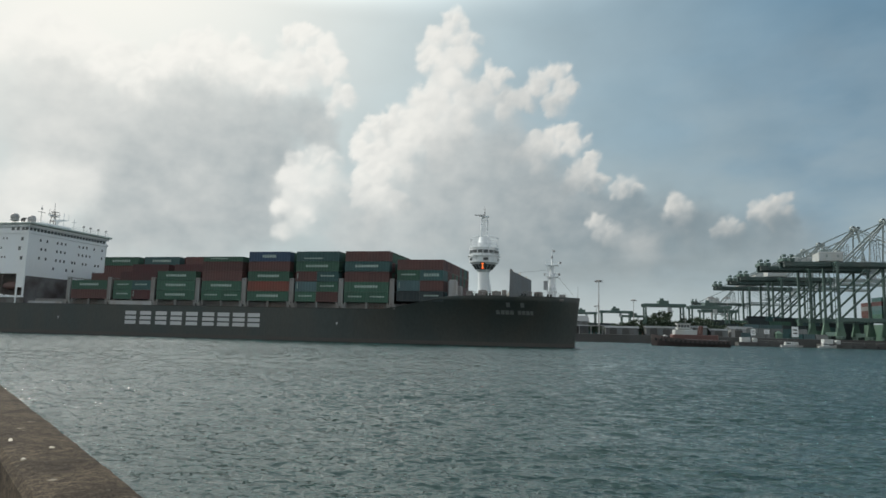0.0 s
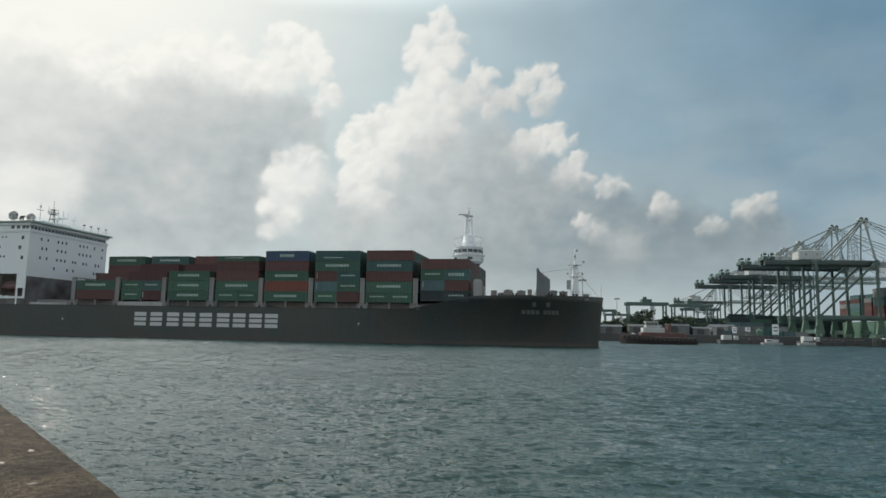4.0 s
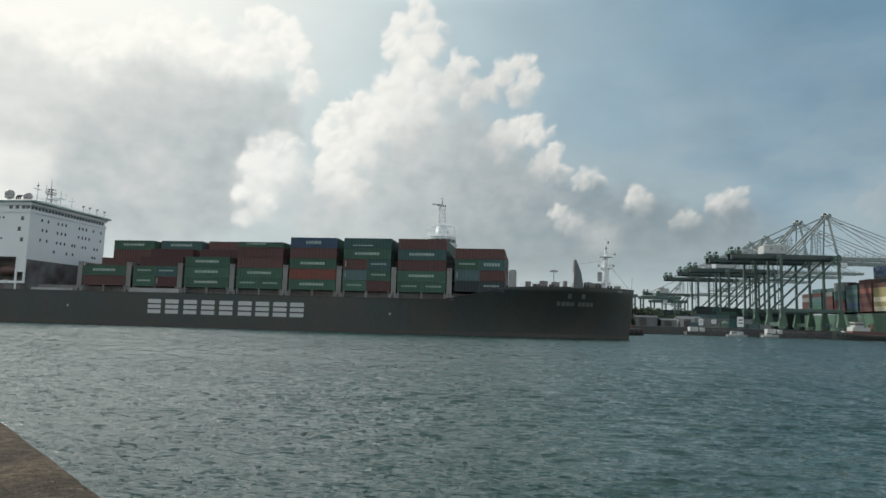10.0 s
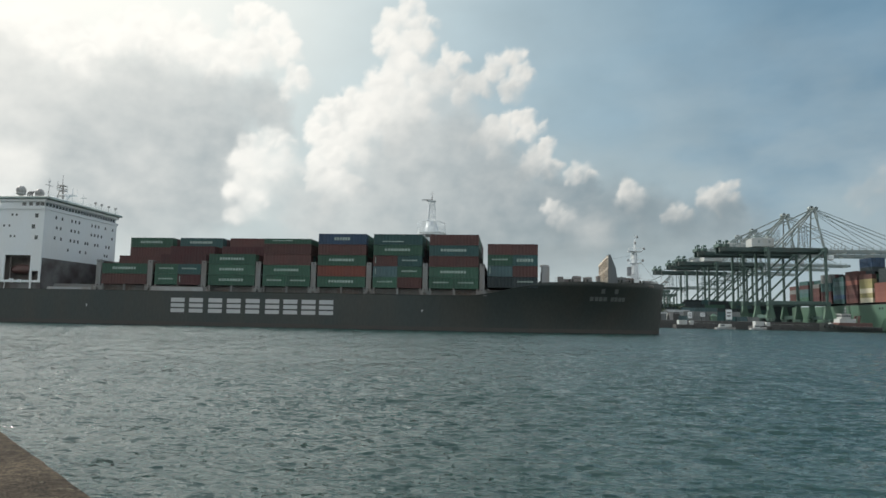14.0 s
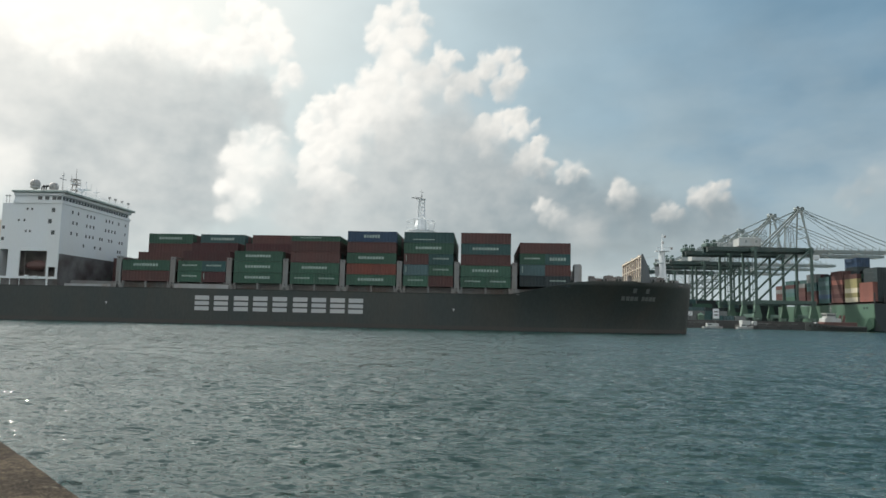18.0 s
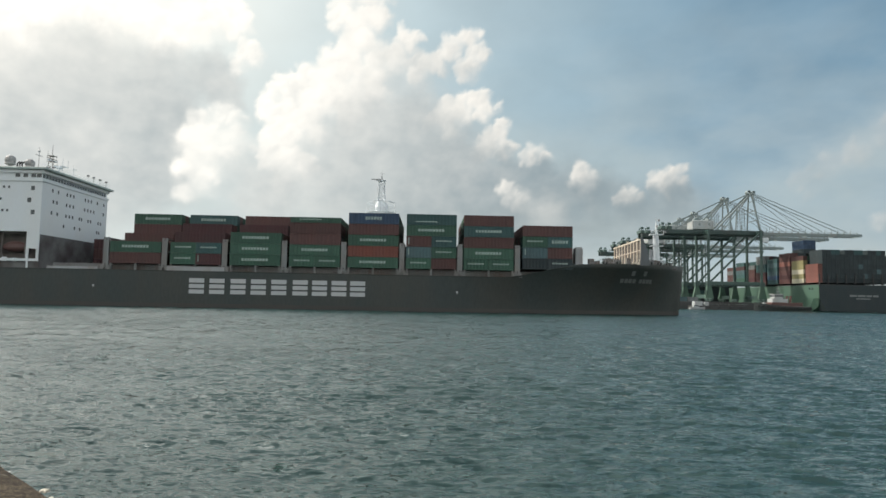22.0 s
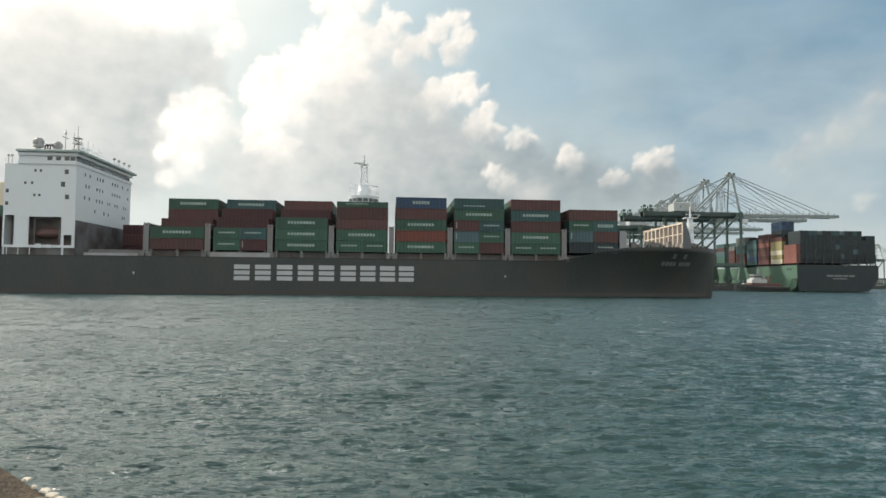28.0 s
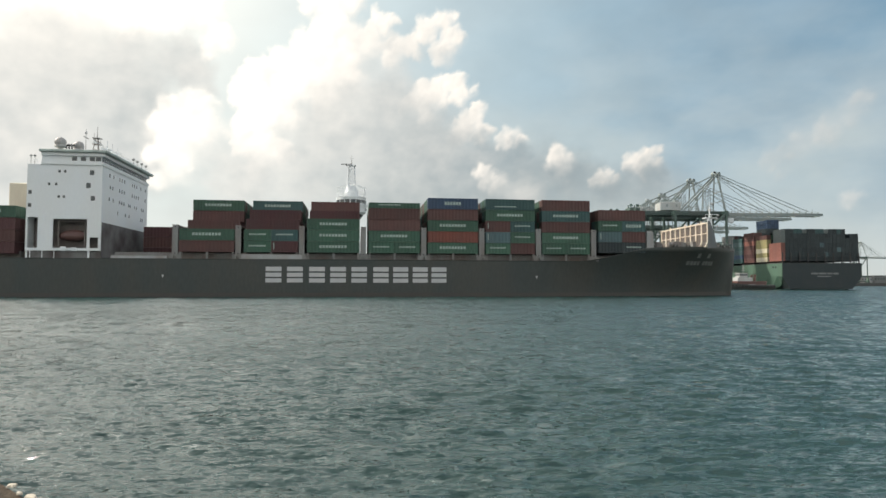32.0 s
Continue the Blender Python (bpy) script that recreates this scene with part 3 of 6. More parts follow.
def water_material():
    m = bpy.data.materials.new("harbour_water")
    m.use_nodes = True
    n, l = m.node_tree.nodes, m.node_tree.links
    b = n["Principled BSDF"]
    b.inputs["Base Color"].default_value = (0.017, 0.042, 0.039, 1)
    b.inputs["Roughness"].default_value, b.inputs["IOR"].default_value = 0.035, 1.33
    co, geo = n.new("ShaderNodeTexCoord"), n.new("ShaderNodeNewGeometry")
    mp = n.new("ShaderNodeMapping")
    mp.inputs["Rotation"].default_value, mp.inputs["Scale"].default_value = (0, 0, radians(10)), (0.30, 1.0, 1.0)
    l.new(co.outputs["Object"], mp.inputs[0])
    normal = geo.outputs["Normal"]
    chop = n.new("ShaderNodeAttribute")  # smoother in the lee of the quay, rougher in the open basin
    chop.attribute_name = "chop"
    # facets of the wind ripples at three sizes, steeper along the wind than across it
    for scale, gain, detail in ((4.0, 0.4, 2), (9.0, 2.0, 3), (24.0, 1.9, 3), (52.0, 0.8, 2)):
        t, c, g, add = n.new("ShaderNodeTexNoise"), n.new("ShaderNodeVectorMath"), n.new("ShaderNodeVectorMath"), n.new("ShaderNodeVectorMath")
        t.inputs["Scale"].default_value, t.inputs["Detail"].default_value = scale, detail
        c.operation, c.inputs[1].default_value = "SUBTRACT", (0.5, 0.5, 0.5)
        g.operation, g.inputs[1].default_value = "MULTIPLY", (0.75 * gain, gain, 0.0)
        add.operation = "ADD"
        l.new(mp.outputs[0], t.inputs["Vector"]), l.new(t.outputs["Color"], c.inputs[0]), l.new(c.outputs[0], g.inputs[0])
        rough = n.new("ShaderNodeVectorMath")
        rough.operation = "SCALE"
        l.new(g.outputs[0], rough.inputs[0]), l.new(chop.outputs["Fac"], rough.inputs["Scale"])
        l.new(rough.outputs[0], add.inputs[0]), l.new(normal, add.inputs[1])
        normal = add.outputs[0]
    # broader gusts and wave groups, longer down the wind
    gmp, gust, gc, gg, gadd = n.new("ShaderNodeMapping"), n.new("ShaderNodeTexNoise"), n.new("ShaderNodeVectorMath"), n.new("ShaderNodeVectorMath"), n.new("ShaderNodeVectorMath")
    gmp.inputs["Rotation"].default_value, gmp.inputs["Scale"].default_value = (0, 0, radians(8)), (1.0, 0.5, 1.0)
    gust.inputs["Scale"].default_value, gust.inputs["Detail"].default_value = 1.1, 3
    gc.operation, gc.inputs[1].default_value = "SUBTRACT", (0.5, 0.5, 0.5)
    gg.operation, gg.inputs[1].default_value = "MULTIPLY", (0.35, 0.8, 0.0)
    gadd.operation = "ADD"
    l.new(co.outputs["Object"], gmp.inputs[0]), l.new(gmp.outputs[0], gust.inputs["Vector"]), l.new(gust.outputs["Color"], gc.inputs[0]), l.new(gc.outputs[0], gg.inputs[0])
    l.new(gg.outputs[0], gadd.inputs[0]), l.new(normal, gadd.inputs[1])
    normal = gadd.outputs[0]
    # the wind drives the ripples onto the near quay, so their steep faces lean that way
    lean, tip = n.new("ShaderNodeVectorMath"), n.new("ShaderNodeVectorMath")
    lean.operation, tip.operation, lean.inputs[0].default_value = "SCALE", "ADD", (0.0, -1.0, 0.0)
    amount = n.new("ShaderNodeAttribute")
    amount.attribute_name = "lean"
    l.new(amount.outputs["Fac"], lean.inputs["Scale"]), l.new(lean.outputs[0], tip.inputs[0]), l.new(normal, tip.inputs[1])
    normal = tip.outputs[0]
    unit = n.new("ShaderNodeVectorMath")
    unit.operation = "NORMALIZE"
    l.new(normal, unit.inputs[0]), l.new(unit.outputs[0], b.inputs["Normal"])
    return m


def water_sheet():
    """One sheet to the horizon, with real waves that fade where they grow too small to tell apart."""
    rad = [0.01, 0.5, 1.0]
    while rad[-1] < 4900:
        r = rad[-1]
        rad.append(r + (max(0.04, 0.0046 * r) if r < 420 else 0.06 * r))
    rad = np.array(rad)
    ang = np.radians(np.concatenate([np.arange(-52, 48, 0.22), np.arange(48, 62, 0.7), np.arange(62, 298, 6.0)]))
    rr, aa = np.meshgrid(rad, ang, indexing="ij")
    x, y = rr * np.sin(aa), rr * np.cos(aa)
    z = np.zeros_like(x)
    rs = np.random.RandomState(5)
    step = np.maximum(0.04, 0.0046 * rr)
    patch = 1 + 0.45 * fbm(x / 17, y / 17, 2, 21)
    for k in range(34):
        lam = 0.17 * 1.085 ** k
        th = radians(262) + rs.normal(0, 0.42)
        amp = 0.0100 * min(lam, 0.62) * (0.6 + 0.8 * rs.rand())
        ph = 2 * np.pi * ((x * math.cos(th) + y * math.sin(th)) / lam + rs.rand()) + 1.2 * fbm(x / (lam * 5), y / (lam * 5), 2, 40 + k)
        s = np.sin(ph)
        z += amp * patch * (s + 0.25 * np.cos(2 * ph)) * np.clip((lam / step - 2) / 2.5, 0, 1)
    z *= np.clip((420 - rr) / 200, 0, 1)
    co = np.stack([x, y, z], -1).reshape(-1, 3)
    rows, cols = rr.shape
    i, j = np.arange(rows - 1)[:, None], np.arange(cols)
    jn = (j + 1) % cols
    faces = np.stack([i * cols + j, i * cols + jn, (i + 1) * cols + jn, (i + 1) * cols + j], -1).reshape(-1, 4)[:, ::-1]
    me = bpy.data.meshes.new("water")
    me.vertices.add(len(co)), me.loops.add(faces.size), me.polygons.add(len(faces))
    me.vertices.foreach_set("co", co.ravel())
    me.loops.foreach_set("vertex_index", faces.ravel())
    me.polygons.foreach_set("loop_start", np.arange(len(faces)) * 4)
    me.polygons.foreach_set("use_smooth", np.ones(len(faces), bool))
    me.update(calc_edges=True)
    lee = 0.82 - 0.24 * soft(15, 80, rr) + 0.2 * fbm(x / 30, y / 30, 3, 25) + 0.22 * fbm(x / 7, y / 3, 3, 26)
    me.attributes.new("chop", "FLOAT", "POINT").data.foreach_set("value", lee.ravel())
    tilt = (-0.04 + 0.185 * soft(4, 32, rr) + 0.09 * soft(55, 130, rr)) * (1 + 0.35 * fbm(x / 9, y / 4, 3, 27))
    me.attributes.new("lean", "FLOAT", "POINT").data.foreach_set("value", tilt.ravel())
    me.materials.append(water_material())
    return tagged(new("water", me), "grey-green harbour water with short wind ripples", "water", "", "structure")


water = water_sheet()

# parapet along the quay's edge; s runs along it, w inwards from its water face
WALL_AZ = radians(-46.4)
ALONG = Vector((math.sin(WALL_AZ), math.cos(WALL_AZ), 0))
OUT = Vector((math.cos(WALL_AZ), -math.sin(WALL_AZ), 0))
PARAPET_TOP, PARAPET_W, OUT_D = EYE[2] - 0.85, 0.50, 1.015


def wall_point(s, w, z):
    p = OUT * (OUT_D - w) + ALONG * s
    return (p.x, p.y, z)


def parapet():
    sh = Shape()
    rings, rnd = [], random.Random(3)
    for i in range(520):
        s = -14 + i * 0.12 if i < 420 else 36.4 + (i - 420) * 0.8
        def j(k):
            return 0.5 * k * noise.noise((s * 1.7, k * 300, 2)) + 0.3 * k * noise.noise((s * 6, k * 90, 5))
        rings.append([wall_point(s, 0.0 + j(0.018), -3.0), wall_point(s, 0.0 + j(0.02), PARAPET_TOP - 0.05), wall_point(s, 0.035 + j(0.025), PARAPET_TOP - 0.012 + j(0.01)),
                      wall_point(s, 0.12, PARAPET_TOP + j(0.008)), wall_point(s, 0.26, PARAPET_TOP + j(0.010)), wall_point(s, 0.40, PARAPET_TOP + j(0.009)),
                      wall_point(s, PARAPET_W - 0.03, PARAPET_TOP - 0.01 + j(0.012)), wall_point(s, PARAPET_W + j(0.014), PARAPET_TOP - 0.05), wall_point(s, PARAPET_W + j(0.01), 1.30)])
    sh.loft(rings)
    return setting("parapet_wall", sh, M["concrete"], "weathered brown-grey concrete parapet with chipped edges", "wall")


parapet()
floor = Shape()
floor.add([wall_point(-16, PARAPET_W - 0.05, 1.35), wall_point(120, PARAPET_W - 0.05, 1.35), wall_point(120, 90, 1.35), wall_point(-16, 90, 1.35),
           wall_point(-16, PARAPET_W - 0.05, -3), wall_point(120, PARAPET_W - 0.05, -3), wall_point(120, 90, -3), wall_point(-16, 90, -3)],
          [(0, 1, 2, 3)[::-1], (4, 5, 6, 7), (0, 1, 5, 4), (1, 2, 6, 5), (2, 3, 7, 6), (3, 0, 4, 7)])
setting("quay_floor", floor, M["asphalt"], "dark concrete quay floor behind the parapet", "ground")

# small pale chips and crusts lying on the parapet; length along it, width across it
CHIPS = [(5.3, 0.205, 0.06, 0.03), (4.93, 0.41, 0.07, 0.025), (3.2, 0.03, 0.05, 0.035), (2.98, 0.03, 0.07, 0.03), (2.9, 0.03, 0.06, 0.04), (2.83, 0.025, 0.05, 0.035), (3.06, 0.045, 0.03, 0.02), (5.76, 0.40, 0.16, 0.03)]
for s, w, ln, wd in CHIPS:
    sh, n = Shape(), 13
    rings = []
    for q, zz in ((1.0, -0.004), (0.95, 0.001), (0.8, 0.004), (0.4, 0.005)):
        ring = []
        for i in range(n):
            a = 6.283 * i / n
            f = q * (1 + 0.8 * noise.noise((3 * math.cos(a), 3 * math.sin(a), s * 9)))
            ring.append(wall_point(s + 0.5 * ln * f * math.cos(a), w - 0.5 * wd * f * math.sin(a), PARAPET_TOP + zz))
        rings.append(ring)
    sh.loft(rings)
    tagged(new("stone_chip", sh.mesh("stone_chip", M["stone_pale"])), "small pale stone chip lying on the parapet", "stone", "chips on the parapet")

# far quay: a block of land with the berth along its right side
QUAY_Y, QUAY_X, LAND_Z = 384.0, 206.0, 4.5
land = Shape().box(-900, QUAY_X, QUAY_Y, 2600, -4, LAND_Z, ch=0.15)
setting("far_quay", land, M["quay_concrete"], "long grey concrete quay across the harbour", "quay")
land2 = Shape().box(420, 2600, 1000, 2600, -4, 5.0, ch=0.3)
setting("far_land", land2, M["quay_concrete"], "low far harbour shore with buildings", "quay")


# ---- container ship under way: x ahead, y to port from its starboard side, z from the water ----
BEAM, DECK = 32.2, 8.7
ship = thing("container_ship", "black-hulled container ship under way, loaded with green and brown containers", "ship")


def lerp(x, xs, ys):
    return float(np.interp(x, xs, ys))


def deck_z(x):
    return lerp(x, (-200, 76, 79, 93, 100, 126), (DECK, DECK, DECK + 0.3, 12.1, 12.4, 12.9))


def deck_half(x):
    if x > 98:
        return 16.1 * max(0.012, 1 - ((x - 98) / 27.8) ** 2.6)
    return 16.1 if x > -135 else 16.1 * (1 - 0.12 * ((-135 - x) / 20) ** 2)


def water_half(x):
    if x > 52:
        return 16.1 * max(0.012, 1 - ((x - 52) / 72.5) ** 1.9)
    return 16.1 if x > -100 else 16.1 * max(0.1, 1 - 0.75 * ((-100 - x) / 55) ** 2)


def hull():
    sh, sk = Shape(), 16
    xs = list(np.linspace(-155, 40, 24)) + list(np.linspace(44, 98, 28)) + list(np.linspace(99.5, 125.6, 30))
    levels = [-5.0, -1.0, 0.9, 0.95, 2.5, 4.5, 6.5, 7.6, 8.45, 9.3, 10.2, 11.2, "deck"]
    rings = []
    for x in xs:
        dz, dh, wh = deck_z(x), deck_half(x), water_half(x)
        ring = []
        for z in levels:
            zz = dz if z == "deck" else min(z, dz - 0.1)
            k = max(0, min(1, zz / dz))
            half = wh + (dh - wh) * k ** 1.7
            rake = -1.4 * (1 - k) * max(0, (x - 110) / 15.6)
            ring.append((x + rake, 16.1 - half, zz))
        ring += [(px, 32.2 - py, pz) for px, py, pz in ring[::-1]]
        rings.append(ring)
    n = len(rings[0])
    v = [p for r in rings for p in r]
    sh.v = v
    for a in range(len(rings) - 1):
        for i in range(n):
            j = (i + 1) % n
            sh.f.append((a * n + i, a * n + j, (a + 1) * n + j, (a + 1) * n + i))
            deckface = i == len(levels) - 1
            sh.k.append(2 if deckface else (1 if i < 2 or i >= n - 3 else 0))
    sh.f += [tuple(range(n - 1, -1, -1)), tuple((len(rings) - 1) * n + i for i in range(n))]
    sh.k += [0, 0]
    me = sh.mesh("hull", M["hull_black"], M["boot_red"], M["deck_grey"])
    me.polygons.foreach_set("use_smooth", [k == 0 and len(f) == 4 for k, f in zip(sh.k, sh.f)])
    return part("hull", me, M["hull_black"], ship, "black steel hull with a rusty red waterline")


HULL = hull()


def side_y(x, z):
    """Where the starboard side stands at x and height z."""
    dz, dh, wh = deck_z(x), deck_half(x), water_half(x)
    k = max(0, min(1, z / dz))
    return 16.1 - (wh + (dh - wh) * k ** 1.7)


# nine plain white blocks in place of the company's lettering, and bars for the name on the bow
for i, x in enumerate((0.0, 4.85, 9.9, 14.75, 19.65, 24.75, 29.4, 34.05, 38.55)):
    sh = Shape()
    for z0, z1 in ((3.3, 4.25), (4.62, 5.55), (5.92, 6.95)):
        sh.box(x, x + 3.6, -0.012, 0.02, z0, z1)
    part("lettering_block", sh, M["letter_white"], HULL, "plain white painted block")
for x0, x1, z0, z1 in ((105.3, 106.2, 8.0, 9.0), (106.5, 107.4, 8.0, 9.0), (107.6, 108.5, 8.0, 9.0), (108.7, 109.6, 8.0, 9.0), (110.6, 111.4, 8.0, 9.0), (111.6, 112.4, 8.0, 9.0), (112.6, 113.4, 8.0, 9.0), (113.6, 114.3, 8.0, 9.0), (108.0, 108.9, 9.8, 10.9), (111.4, 112.3, 9.8, 10.9)):
    y0, y1 = side_y(x0, z0), side_y(x1, z0)
    y2, y3 = side_y(x1, z1), side_y(x0, z1)
    e = 0.07
    sh = Shape().add([(x0, y0 - e, z0), (x1, y1 - e, z0), (x1, y2 - e, z1), (x0, y3 - e, z1), (x0, y0 + e, z0), (x1, y1 + e, z0), (x1, y2 + e, z1), (x0, y3 + e, z1)],
                     [(0, 1, 2, 3), (7, 6, 5, 4), (0, 4, 5, 1), (1, 5, 6, 2), (2, 6, 7, 3), (3, 7, 4, 0)])
    part("name_bar", sh, M["name_grey"], HULL, "pale painted bar")
for x in (64.3, -22.7, -60.0):  # tug push marks
    sh = Shape().add([(x - 0.3, -0.012, 5.0), (x + 0.3, -0.012, 5.0), (x, -0.012, 4.3), (x - 0.3, 0.02, 5.0), (x + 0.3, 0.02, 5.0), (x, 0.02, 4.3)], [(0, 2, 1), (3, 4, 5), (0, 1, 4, 3), (1, 2, 5, 4), (2, 0, 3, 5)])
    part("push_mark", sh, M["letter_white"], HULL, "small white tug mark")

# hatch coaming, walkway rail, lashing bridges
part("hatch_coaming", Shape().box(-34, 93, 2.6, 29.6, DECK - 0.1, 10.2), M["deck_grey"], ship)
part("hatch_coaming", Shape().box(-150, -54, 2.6, 29.6, DECK - 0.1, 10.2), M["deck_grey"], ship)
part("deck_bulwark", Shape().box(-5.5, 8.2, 0.06, 0.3, DECK, 9.75), M["steel_grey"], ship, "pale grey bulwark plate")
part("deck_bulwark", Shape().box(-34, -22, 0.06, 0.3, DECK, 9.3), M["steel_grey"], ship, "grey bulwark plate")
BAYS = [-19.4, -5.0, 9.3, 23.6, 37.7, 51.8, 65.8, 80.2]
AFT_BAYS = [-66.5, -80.6, -94.7, -108.8, -122.9]


def container_mesh(length, height=2.62):
    """A corrugated box in one skin: plain rails below and above, pressed sides and ends between."""
    w, n = 2.44, 7 if length < 8 else 14
    flat, deep = [], []

    def side(p, q, k, inward):
        p, q = Vector(p), Vector(q)
        for i in range(k):
            for u, d in ((0, 0), (.34, 0), (.5, .07), (.84, .07)):
                c = p.lerp(q, 0.03 + 0.94 * (i + u) / k)
                flat.append(c.copy()), deep.append(c + Vector(inward) * d)
        flat.append(q.copy()), deep.append(q.copy())
    side((0, 0), (length, 0), n, (0, 1)), side((length, 0), (length, w), 3, (-1, 0))
    side((length, w), (0, w), n, (0, -1)), side((0, w), (0, 0), 3, (1, 0))
    e = 0.15
    rings = [[(*c, z) for c in o] for o, z in ((flat, 0), (flat, e), (deep, e + .03), (deep, height - e - .03), (flat, height - e), (flat, height))]
    return Shape().loft(rings).mesh("container")


def marking_mesh(length, high, n):
    """A row of plain blocks."""
    sh, p = Shape(), length / n
    for i in range(n):
        sh.box(i * p, i * p + p * 0.74, -0.012, 0.03, 0, high)
    return sh.mesh("marking")


BOX40, BOX20, BOX40L = container_mesh(12.19), container_mesh(6.06), container_mesh(12.19, 1.3)
MARK_L, MARK_S, MARK_T, MARK_STRIPE, MARK_V = marking_mesh(6.5, 0.62, 9), marking_mesh(3.9, 0.36, 9), marking_mesh(4.1, 0.75, 6), marking_mesh(7.2, 0.2, 1), marking_mesh(0.25, 1.5, 1)
LABELS = {"green": "green corrugated shipping container", "teal": "blue-green corrugated shipping container", "brown": "brown corrugated shipping container", "maroon": "dark maroon corrugated shipping container",
          "orange": "rusty orange shipping container", "blue": "deep blue shipping container", "slate": "grey-blue shipping container", "red": "red shipping container", "cream": "cream shipping container", "olive": "olive-yellow shipping container", "grey": "grey shipping container", "dark": "nearly black shipping container"}


def container(x, y, z, colour, size=40, marks="", parent=None):
    ob = part("container", BOX40 if size == 40 else BOX20 if size == 20 else BOX40L, M["box_" + colour], parent or ship, LABELS[colour])
    ob.matrix_basis = pose(x, y, z)
    ln = 6.06 if size == 20 else 12.19
    for k in marks:
        me, dx, dz = {"L": (MARK_L, (ln - 6.5) / 2, 1.1), "S": (MARK_S, (ln - 3.9) / 2, 1.3), "T": (MARK_T, (ln - 4.1) / 2, 1.0), "-": (MARK_STRIPE, 2.2, 0.7), "v": (MARK_V, 0.5, 0.7)}[k]
        part("marking", me, M["marking_white"], ob, "pale marking blocks").matrix_basis = pose(dx, 0, dz)
    return ob


TIER, BASE, ROW = 2.68, 10.3, 2.46
# tiers from the bottom up, of the row along the side: one 40 ft box, or two of 20 ft (colour and marking)
OUTER = [
    ["brown", "green:L"],
    ["green:S teal:S", "green:S maroon:v"][::-1],
    ["green:L", "green:L", "green:L"],
    ["green:S green:S", "green:L", "brown", "brown"],
    ["green:L", "orange", "green:L", "brown", "blue:T"],
    ["green:S brown", "slate:v green:S", "brown:v teal:S", "green:L", "teal:-"],
    ["green:S green:S", "green:L", "brown", "teal:L", "brown"],
    ["dark dark:S", "slate:v brown", "green:S teal:T", "brown"],
]
TOPS = [5, 5, 5, 4, 5, 5, 5, 4]  # tiers of the inner rows
UPPER = [["brown", "brown", "green:L", "green:L"], ["brown", "green:L", "teal:L", "green:L"], ["teal", "brown", "brown"], ["brown", "green:-"], ["brown"], ["teal"], ["brown"], ["brown"]]
rnd = random.Random(11)
POOL = ["green", "green", "teal", "brown", "brown", "maroon", "green", "brown"]
FAR_ROWS = 13
core = Shape()  # boxes deep inside the stacks
for b, x in enumerate(BAYS):
    base = BASE if b < 7 else 10.75
    for t, spec in enumerate(OUTER[b]):
        cells = spec.split()
        for k, cell in enumerate(cells):
            c, _, mk = cell.partition(":")
            container(x + k * 6.13, 0.35, base + t * TIER, c, 40 if len(cells) == 1 else 20, mk)
    for row in range(1, FAR_ROWS):
        y = 0.35 + row * ROW
        top = TOPS[b]
        if b < 3 and row < 5:
            top = [2, 3, 3][b] + (row >= 3)
        for t in range(top):
            if row not in (1, 5, 12) and t < top - 2:
                core.box(x + .02, x + 12.17, y + .02, y + 2.42, base + t * TIER, base + t * TIER + 2.6)
                continue
            c = rnd.choice(POOL)
            mk = ""
            if b < 3 and row < 5:
                c = "brown" if (row + t) % 3 else "maroon"
            if b < 3 and row == 5 and t >= 2:
                c, _, mk = UPPER[b][min(t - 2, len(UPPER[b]) - 1)].partition(":")
            container(x, y, base + t * TIER + (0.12 if b < 3 and row >= 5 else 0), c, 40, mk)
        if b == 3 and row >= 1:
            container(x, y, base + 4 * TIER, "green", 41, "-" if row == 1 else "")
container(BAYS[3], 0.35, BASE + 4 * TIER, "green", 41, "-")
for row in range(8, 13):  # low stack before the accommodation
    for t in range(2, 3) if row not in (8, 12) else range(3):
        container(-33.2, 0.35 + row * ROW, 9.5 + t * TIER, "maroon" if t != 1 else "brown")
for b, x in enumerate(AFT_BAYS):
    for row in range(13):
        for t in range(4):
            if not (row in (0, 1, 12) or t == 3):
                core.box(x + .02, x + 12.17, 0.37 + row * ROW, 2.77 + row * ROW, 9.6 + t * TIER, 12.2 + t * TIER)
            else:
                c = ["maroon", "brown", "maroon", "green"][t] if b == 0 and row < 3 else rnd.choice(POOL)
                container(x, 0.35 + row * ROW, 9.6 + t * TIER, c, 40, "L" if c == "green" and row == 0 else "")

tagged(part("stack_core", core, M["box_brown"], ship, "brown containers deep inside the stacks"), kind="stuff")


